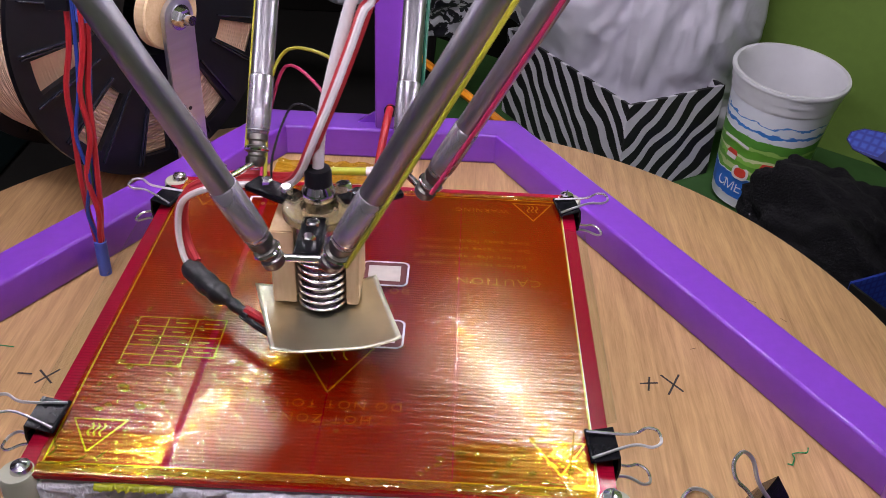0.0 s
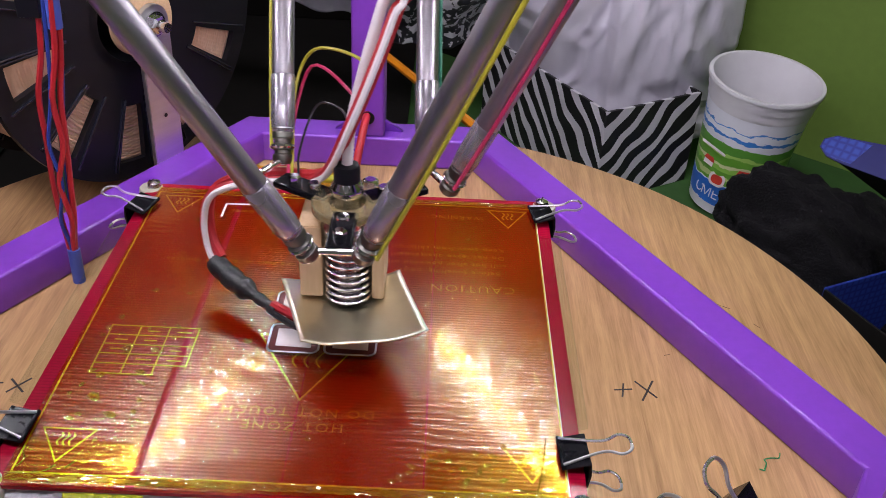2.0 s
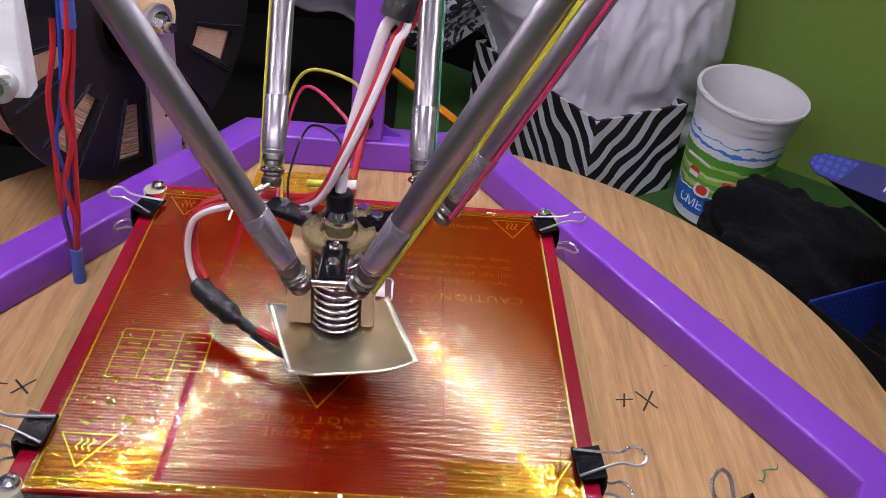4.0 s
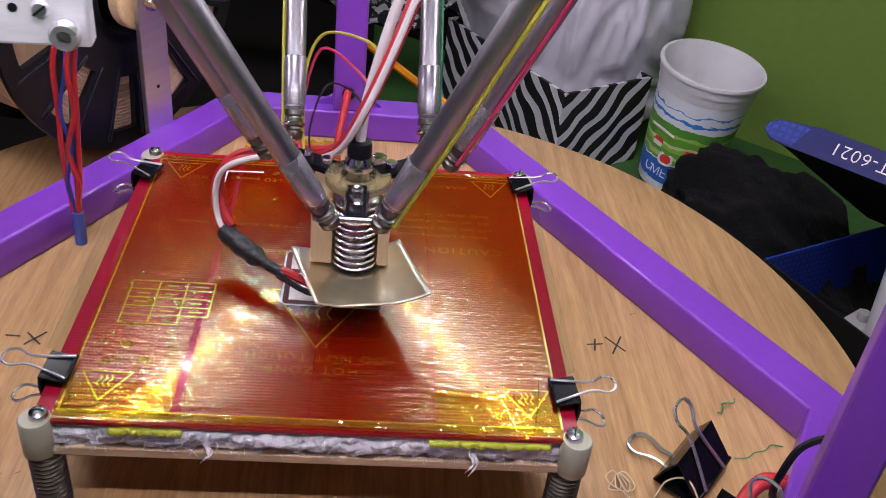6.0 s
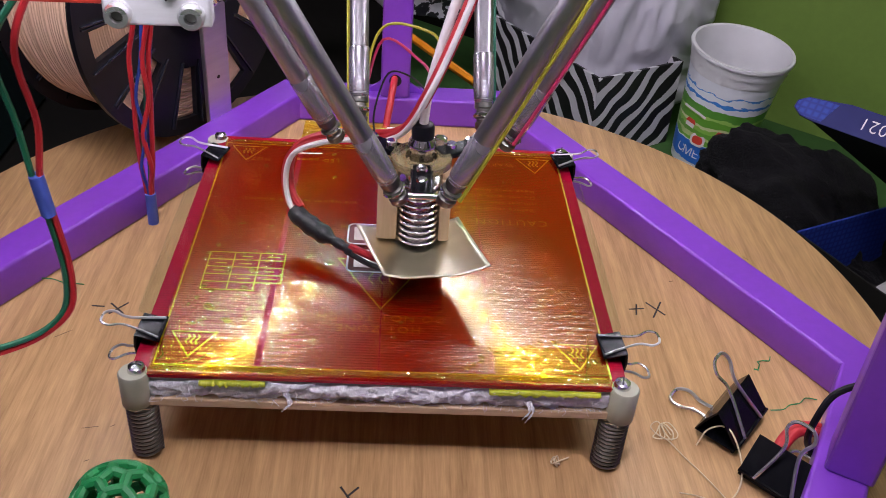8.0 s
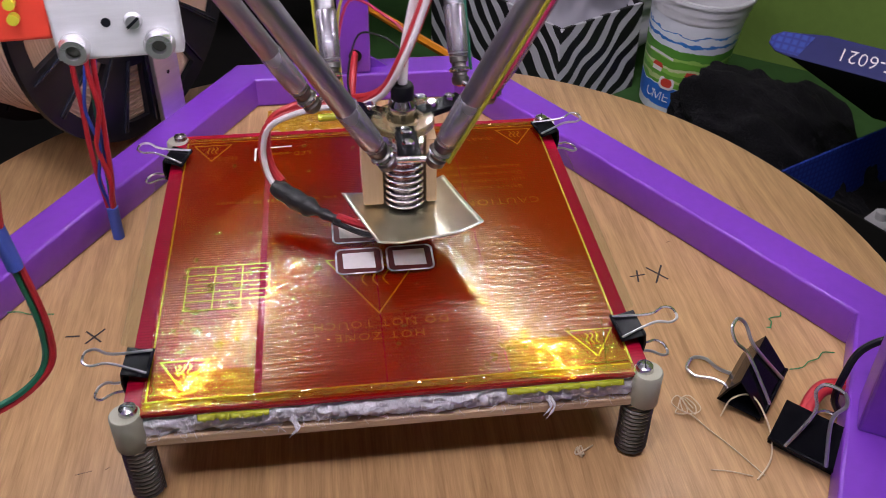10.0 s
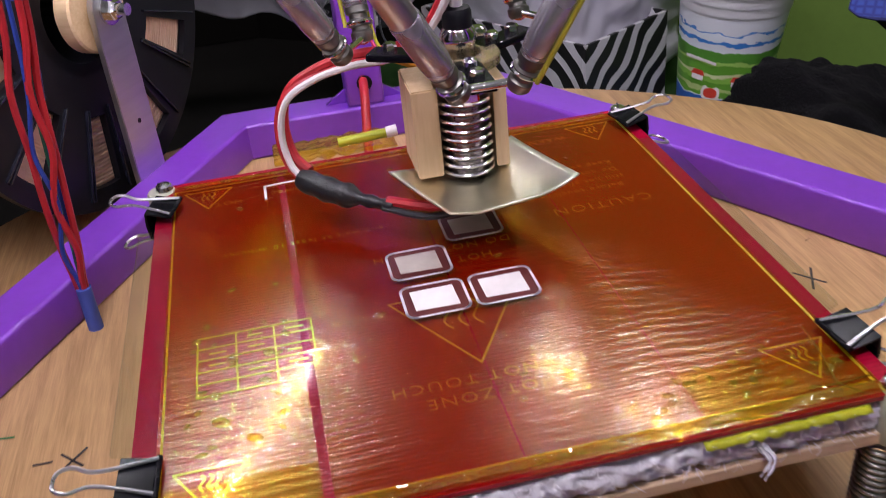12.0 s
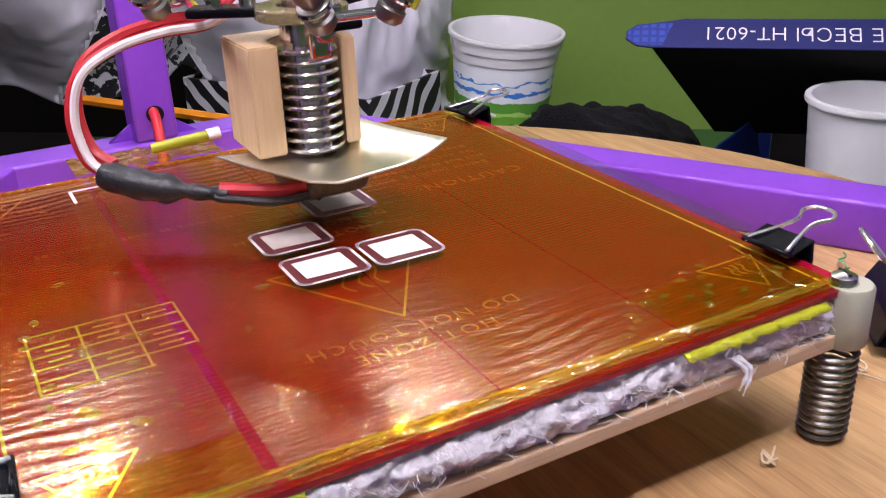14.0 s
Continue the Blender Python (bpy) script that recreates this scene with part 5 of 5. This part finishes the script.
def build_zebra_box():
    t = thing("zebra_box", "open cardboard box with a black and white zebra print", "box")
    a = math.degrees(math.atan2(0.053, 0.091))
    t.matrix_world = pose(0.184, 0.371, DESK, 0, 0, a)
    w, d, h = 0.104, 0.19, -0.018 - DESK
    th = 0.003
    for nm, sx, sy, at in (("front_wall", w, th, (w / 2, th / 2, h / 2)), ("back_wall", w, th, (w / 2, d - th / 2, h / 2)), ("side_wall", th, d - 2 * th, (th / 2, d / 2, h / 2)), ("side_wall", th, d - 2 * th, (w - th / 2, d / 2, h / 2))):
        part(nm, box(sx, sy, h, at, 0.0006), M_ZEBRA, t)
    part("box_floor", box(w - 2 * th, d - 2 * th, th, (w / 2, d / 2, th / 2)), M_BLACK_CARD, t)


def build_cup():
    t = thing("plastic_tub", "white plastic sour cream tub with a printed landscape sleeve", "tub", (0.3040, 0.3863, -0.1012))
    t.rotation_euler = (radians(5.4), radians(2.2), 0)
    rb, rt, h = 0.0335, 0.0425, 0.116
    def rad(z):
        return rb + (rt - rb) * z / h
    prof = [(0, 0.003), (rb - 0.004, 0.003), (rb - 0.002, 0), (rb, 0.001)] + [(rad(z), z) for z in (0.03, 0.06, 0.09, 0.1)]
    prof += [(rad(0.1) + 0.0012, 0.1005), (rad(0.108) + 0.0012, 0.108), (rad(0.109) + 0.0022, 0.1085), (rad(0.116) + 0.0024, 0.116), (rt + 0.0036, 0.1165), (rt + 0.0042, 0.1185), (rt + 0.0036, 0.1202), (rt + 0.0008, 0.1202), (rt - 0.0006, 0.117), (rad(0.09) - 0.0014, 0.09), (rad(0.02) - 0.0014, 0.012), (0, 0.01)]
    part("tub_body", lathe(prof, 72), M_CUP, t)
    sl = [(rad(0.010) + 0.0003, 0.010)] + [(rad(z) + 0.0003, z) for z in (0.03, 0.05, 0.07, 0.085, 0.0985)]
    part("printed_sleeve", lathe(sl, 72), M_CUP_PRINT, t, "landscape print: clouds, fields, blue band")

    def on_wall(b, az, z, lift=0.0006):
        a = radians(az)
        r = rad(z) + lift
        tilt = math.degrees(math.atan2(rt - rb, h))
        b.transform(pose(r * math.cos(a), r * math.sin(a), z, 90 - tilt, 0, az + 90))
        return b

    for k, ch in enumerate("\u0421\u041c\u0415"):
        part("sleeve_lettering", on_wall(lettering(ch, 0.0125, Matrix.Identity(4), 0.0002), 203 + 14 * k, 0.0205), M_WHITE_WIRE, t, "white letter", smooth=False)
    part("sleeve_emblem", on_wall(plate(round_rect(0, 0, 0.0145, 0.0125, 0.005), 0, 0.0003), 228, 0.0365), M_WHITE_WIRE, t, "white emblem field")
    part("sleeve_emblem", on_wall(plate(round_rect(0, 0, 0.0105, 0.0080, 0.0035), 0, 0.0005), 228, 0.0365), M_RED_PRINT, t, "red emblem")
    for az, z in ((210, 0.050), (258, 0.048)):
        part("printed_house", on_wall(plate([(-0.006, 0.0), (0.006, 0.0), (0.004, 0.004), (-0.004, 0.004)], 0, 0.0003), az, z), M_RED_PRINT, t, "small red roof")
        part("printed_house", on_wall(plate([(-0.005, -0.004), (0.005, -0.004), (0.005, 0), (-0.005, 0)], 0, 0.00025), az, z), M_WHITE_WIRE, t, "small white house")
    part("print_line", on_wall(ribbon([(-0.012, 0), (0.012, -0.001)], 0.0022, 0.0001), 213, 0.064), M_WHITE_WIRE, t, "pale line of small print")


def build_fleece():
    b = bmesh.new()
    bmesh.ops.create_icosphere(b, subdivisions=6, radius=1)
    rnd = random.Random(4)
    for v in b.verts:
        p = v.co.copy()
        k = 1 + 0.24 * noise.noise(p * 1.7 + Vector((2, 5, 1))) + 0.13 * noise.noise(p * 3.6) + 0.05 * noise.noise(p * 7) + 0.008 * noise.noise(p * 22) + rnd.uniform(-0.007, 0.007)
        low = 1 - 0.85 * max(0, p.x)
        v.co = Vector((p.x * 0.098 * k, p.y * 0.050 * k, (max(p.z, -0.62) + 0.62) * low * 0.049 * k - 0.030))
    m = pose(0.352, 0.268, DESK + 0.030, 0, 6, -42)
    solid("fleece_cloth", b, M_FUR, "crumpled black fleece cloth lying on the desk", "cloth", smooth="all", m=m)


def build_carton():
    t = thing("scale_carton", "open dark blue kitchen scale carton with printed lid flap", "carton")
    c = [Vector((0.307, 0.172)), Vector((0.487, 0.258)), Vector((0.539, 0.150)), Vector((0.359, 0.064))]
    for k in range(4):
        a, e = c[k], c[(k + 1) % 4]
        d = e - a
        b = box(d.length, 0.002, 0.060, (d.length / 2, 0.001, 0.030), 0.0004)
        part("carton_wall", b, M_HONEY if k == 0 else M_BLACK_CARD, t, "honeycomb-printed blue wall" if k == 0 else "", m=pose(a.x, a.y, DESK, 0, 0, math.degrees(math.atan2(d.y, d.x))))
    part("carton_floor", plate([tuple(q) for q in c], DESK + 0.0005, DESK + 0.002), M_BLACK_CARD, t)
    top = Vector((0.303, 0.199, 0.0335))
    along = Vector((0.74, -0.67, 0.0)).normalized()
    hinge = Vector((0.426, 0.261, -0.058))
    b = bmesh.new()
    q = [top, top + along * 0.26, hinge + along * 0.25, hinge]
    f = b.faces.new([b.verts.new(p) for p in q])
    g = bmesh.ops.extrude_face_region(b, geom=[f])
    bmesh.ops.translate(b, verts=[v for v in g["geom"] if isinstance(v, bmesh.types.BMVert)], vec=(0.0012, 0.0015, 0.0005))
    part("lid", b, M_BLACK_CARD, t, "dark inside of the lid", smooth=False)
    # tuck flap with a rounded end, its face up and towards the printer
    nrm = Vector((-0.42, -0.545, 0.725))
    ups = nrm.cross(along)
    ups = -ups if ups.z < 0 else ups
    ups.normalize()
    nrm = along.cross(ups).normalized()
    wide = 0.0215
    m = Matrix((( along.x, ups.x, nrm.x, top.x), (along.y, ups.y, nrm.y, top.y), (along.z, ups.z, nrm.z, top.z), (0, 0, 0, 1)))
    pts = [(0.0, 0.0), (0.26, 0.0), (0.26, wide + 0.001), (0.020, wide), (0.002, wide * 0.86), (-0.010, wide * 0.78), (-0.0165, wide * 0.55), (-0.0165, wide * 0.28), (-0.010, wide * 0.06)]
    part("tuck_flap", plate(pts, 0, 0.0012), M_BLUE_CARD, t, "dark blue printed flap", smooth=False, m=m)
    part("honeycomb_end", plate([(0.006, wide * 0.08), (0.012, wide * 0.84), (0.002, wide * 0.82), (-0.0095, wide * 0.74), (-0.0155, wide * 0.54), (-0.0155, wide * 0.30), (-0.0095, wide * 0.08)], 0.0012, 0.0014), M_HONEY, t, "honeycomb-printed flap end", smooth=False, m=m)
    words = lettering("\u0415 \u0412\u0415\u0421\u042b HT-6021", 0.0138, pose(0.083, wide * 0.52, 0.0013, 0, 0, 180), 0.0001)
    part("flap_lettering", words, M_WHITE_WIRE, t, "white model lettering", smooth=False, m=m)
    t2 = thing("white_pot", "plain white plastic pot inside the carton", "pot", (0.3906, 0.0996, DESK + 0.002))
    part("pot_body", lathe([(0, 0.002), (0.030, 0), (0.0375, 0.109), (0.0375, 0.1095), (0.0362, 0.1095), (0.0285, 0.006), (0, 0.006)], 64), M_CUP, t2)
    part("pot_rim", lathe([(0.0358, 0.1095), (0.0398, 0.1095), (0.0402, 0.111), (0.0398, 0.1128), (0.0362, 0.113)], 64, closed=True), M_CUP, t2, "rolled white rim")
    for k, (x, y, s, rz, mat) in enumerate(((0.372, 0.098, 0.022, 20, M_GREY_BIT), (0.390, 0.125, 0.018, 50, M_GREY_BIT), (0.405, 0.095, 0.020, 10, M_GUN), (0.420, 0.140, 0.024, 75, M_BLACK), (0.385, 0.155, 0.02, 35, M_GREY_BIT), (0.43, 0.115, 0.02, 5, M_BLACK))):
        w = thing("spare_part", "pale grey plastic fitting in the carton" if mat == M_GREY_BIT else "dark metal fitting in the carton", "fitting", group="odd fittings in the carton")
        w.matrix_world = pose(x, y, DESK + 0.002, 0, 0, rz)
        part("fitting_body", box(s, s * 0.7, s * 0.9, (0, 0, s * 0.45), 0.0015), mat, w)
        part("fitting_flange", box(s * 1.25, s * 0.9, 0.003, (0, 0, s * 0.9 + 0.0015), 0.0008), mat, w)
        part("fitting_boss", rod(s * 0.22, s * 0.35, (0, 0, s * 0.9 + 0.003), 16, chamfer=0.0006), mat, w)


def build_ball():
    c = Vector((-0.1020, -0.1560, 0.0197))
    out = bmesh.new()
    # dual lattice: a strut between the centres of every two neighbouring cells
    coarse = bmesh.new()
    bmesh.ops.create_icosphere(coarse, subdivisions=2, radius=0.0180)
    for e in coarse.edges:
        if len(e.link_faces) == 2:
            p, q = (f.calc_center_median().normalized() * 0.0180 for f in e.link_faces)
            tube([p, (p + q) / 2 * 1.02, q], 0.0024, 8, 2, out)
    coarse.free()
    solid("lattice_ball", out, M_GREEN_PRINT, "green printed lattice ball resting on the table", "ball", m=Matrix.Translation(c))


def build_small():
    rod_t = thing("orange_stick", "orange plastic stick leaning behind the frame", "stick")
    part("stick", tube([(-0.01, 0.44, -0.0), (0.085, 0.268, 0.0035)], 0.0035, 6, 2), M_ORANGE, rod_t)
    k = thing("tape_wad", "crumpled amber tape tag behind the bed", "tape")
    bm = bmesh.new()
    nx, ny = 26, 8
    vv = [[bm.verts.new((-0.056 + 0.056 * i / nx, 0.106 + 0.026 * j / ny + 0.002 * noise.noise(Vector((i * .4, j, 0))), 0.0492 - 0.001 * j / ny + 0.0016 * noise.noise(Vector((i * 0.5, j * 0.6, 4))))) for i in range(nx + 1)] for j in range(ny + 1)]
    for j in range(ny):
        for i in range(nx):
            bm.faces.new((vv[j][i], vv[j][i + 1], vv[j + 1][i + 1], vv[j + 1][i]))
    part("tape_flag", bm, M_TAPE_EDGE, k, "clear amber tape flag", smooth="all")
    part("glass_bead", tube([(-0.026, 0.113, 0.0525), (-0.004, 0.111, 0.0545)], 0.0022, 10, 2), M_LIME, k, "taped sensor bead")
    part("bead_end", tube([(-0.004, 0.111, 0.0545), (0.001, 0.1108, 0.055)], 0.0026, 10, 2), M_WHITE_WIRE, k, "white sleeve end")
    b = bmesh.new()
    bmesh.ops.create_icosphere(b, subdivisions=4, radius=1)
    for v in b.verts:
        p = v.co.copy()
        q = 1 + 0.3 * noise.noise(p * 1.6 + Vector((4, 1, 2))) + 0.15 * noise.noise(p * 4)
        v.co = Vector((p.x * 0.006 * q, p.y * 0.0045 * q, max(p.z, -0.6) * 0.0042 * q))
    solid("plastic_crumb", b, M_DARK_PAD, "dark red melted plastic crumb on the table", "crumb", smooth="all", m=pose(-0.1790, -0.1100, 0.0026, 0, 0, 20))

    def curl(x, y, size, n, seed):
        r = random.Random(seed)
        pts, a = [], r.uniform(0, 6)
        p = Vector((x, y, 0.0009))
        for i in range(n):
            a += r.uniform(-1.3, 1.6)
            p = p + Vector((math.cos(a), math.sin(a), 0)) * size
            p.z = 0.0008 + 0.002 * r.random()
            pts.append(p.copy())
        return pts

    def tangle(x, y, size, turns, seed):
        r = random.Random(seed)
        pts = []
        for k in range(turns * 5):
            a = k * 1.2566 + r.uniform(-0.35, 0.35)
            q = size * r.uniform(0.45, 1.1)
            pts.append((x + 0.6 * q * math.cos(a) + size * 0.4 * math.sin(k * 0.3), y + q * math.sin(a), 0.0008 + 0.003 * r.random()))
        return pts

    solid("thread", tube(tangle(0.1365, -0.0865, 0.0068, 4, 3) + [(0.143, -0.100, 0.001), (0.150, -0.112, 0.001), (0.158, -0.128, 0.001)], 0.00032, 5, 5), M_THREAD, "tangle of cream thread on the table", "thread")
    solid("thread", tube(tangle(0.0805, -0.107, 0.0030, 3, 9) + [(0.088, -0.103, 0.001)], 0.0004, 5, 5), M_THREAD, "tangle of cream thread on the table", "thread")
    solid("thread", tube([(0.136, -0.122, 0.0006), (0.144, -0.124, 0.0008), (0.153, -0.1275, 0.0006)], 0.0003, 5, 5), M_THREAD, "short cream thread on the table", "thread")
    solid("thread", tube([(0.151, -0.0930, 0.001), (0.156, -0.0900, 0.009), (0.164, -0.0935, 0.013), (0.168, -0.106, 0.006), (0.164, -0.120, 0.002), (0.154, -0.130, 0.001)], 0.00042, 6, 6), M_THREAD, "loop of cream thread over the clips", "thread")
    for x, y, s, n, seed in ((0.196, -0.036, 0.0022, 10, 5), (-0.194, 0.012, 0.006, 5, 7), (-0.075, 0.165, 0.004, 6, 8), (0.192, -0.072, 0.006, 6, 2)):
        solid("plastic_shaving", tube(curl(x, y, s, n, seed), 0.00035, 4, 3), M_GREEN_PRINT, "thin green plastic shaving on the table", "shaving", group="green shavings")


# ---- build ----
build_room()
build_table()
build_frame()
for side in STRIPS:
    build_led_strip(side)
build_bed()
ZC = (Z_GLASS + Z_TOP) / 2 - 0.001
build_clip("black binder clip with bright wire handles on the bed's edge", pose(0.0985, -0.083, ZC, 0, 0, 4), gap=0.0066)
build_clip("black binder clip with bright wire handles on the bed's edge", pose(-0.0985, -0.082, ZC, 0, 0, 177), gap=0.0066)
build_clip("black binder clip with bright wire handles on the bed's edge", pose(0.0985, 0.087, ZC, 0, 0, 10), gap=0.0066)
build_clip("black binder clip with bright wire handles on the bed's edge", pose(-0.0985, 0.077, ZC, 0, 0, 165), gap=0.0066)
build_clip("large loose black binder clip, one handle raised, on the table", pose(0.1785, -0.0850, 0.0046, 0, -27, 140), w=0.036, deep=0.0185, tall=0.0175, up=22, down=-26, ln=0.040, gap=0.002, group="loose clips")
build_clip("large loose black binder clip lying on the table", pose(0.1775, -0.1235, 0.0046, 0, -27, 44), w=0.034, deep=0.0175, tall=0.0160, up=38, down=-26, ln=0.034, gap=0.002, group="loose clips")
head = build_head()
ARMS = []
for az, s, wires in ((210, 1, ()), (210, -1, ((M_YELLOW_WIRE, "yellow wire", 200),)), (330, -1, ((M_YELLOW_WIRE, "yellow wire", 250),)), (330, 1, ((M_PINK_WIRE, "crimson wire", 210),)), (90, 1, ((M_YELLOW_WIRE, "yellow wire", 330),)), (90, -1, ((M_GREEN_WIRE, "green wire", 190),))):
    ARMS.append((build_arm("scuffed aluminium tube arm of the printer" + (" carrying a thin wire" if wires else ""), wires), az, s))
build_spool()
build_wires()
build_bracket_plate()
build_bag()
build_zebra_box()
build_cup()
build_fleece()
build_carton()
build_ball()
build_small()

# seconds and the print head's place over the bed
HEAD_ROWS = [
    (0, -0.0076, -0.0263),
    (0.3, -0.0024, -0.0263),
    (0.6, -0.0044, -0.0263),
    (0.9, 0.007, -0.0173),
    (1.2, 0.0079, -0.0293),
    (1.4, 0.0182, -0.0282),
    (1.7, 0.0202, -0.0192),
    (2, 0.0129, -0.0153),
    (2.3, 0.0068, -0.0133),
    (2.6, 0.0131, -0.0272),
    (3.2, 0.016, -0.024),
    (3.9, 0.002, -0.03),
    (4.4, 0.008, -0.022),
    (4.8, 0.0128, -0.0212),
    (5.1, 0.0149, -0.0182),
    (5.4, 0.0098, -0.0222),
    (5.7, 0.0088, -0.0192),
    (6, 0.0119, -0.0222),
    (6.3, 0.0141, -0.0212),
    (6.6, 0.0142, -0.0252),
    (6.9, 0.0153, -0.0272),
    (7.2, 0.0133, -0.0292),
    (7.4, 0.0194, -0.0242),
    (7.7, 0.0133, -0.0272),
    (8, 0.0134, -0.0282),
    (8.3, 0.0150, -0.0290),
    (8.6, 0.0155, -0.0305),
    (9.2, 0.010, -0.022),
    (9.8, 0.016, -0.008),
    (10.4, 0.008, 0.012),
    (10.9, 0.0215, 0.0307),
    (11, 0.0164, 0.0287),
    (11.2, 0.0063, 0.0307),
    (11.5, 0.0055, 0.0227),
    (11.8, 0.0159, 0.0246),
    (12, 0.016, 0.0286),
    (12.5, 0.0202, 0.0192),
    (12.7, 0.0150, 0.0120),
    (13, 0.0093, 0.0038),
    (13.2, 0.0070, 0.0100),
    (13.5, 0.0024, 0.0152),
    (14, 0.0070, 0.0218),
]


def motions():
    walk(head, [(t, pose(x, y, Z_NOZZLE)) for t, x, y in HEAD_ROWS])
    for ob, az, s in ARMS:
        rows = []
        a = radians(az)
        for t, x, y in HEAD_ROWS:
            j = Vector((x, y, Z_NOZZLE)) + joint_offset(az, s)
            tx = ARM_R * math.cos(a) - s * JOINT_H * math.sin(a)
            ty = ARM_R * math.sin(a) + s * JOINT_H * math.cos(a)
            rise = math.sqrt(ARM_L ** 2 - (tx - j.x) ** 2 - (ty - j.y) ** 2)
            d = Vector((tx - j.x, ty - j.y, rise))
            rows.append((t, Matrix.Translation(j) @ d.to_track_quat("Z", "Y").to_matrix().to_4x4()))
        walk(ob, rows)


motions()
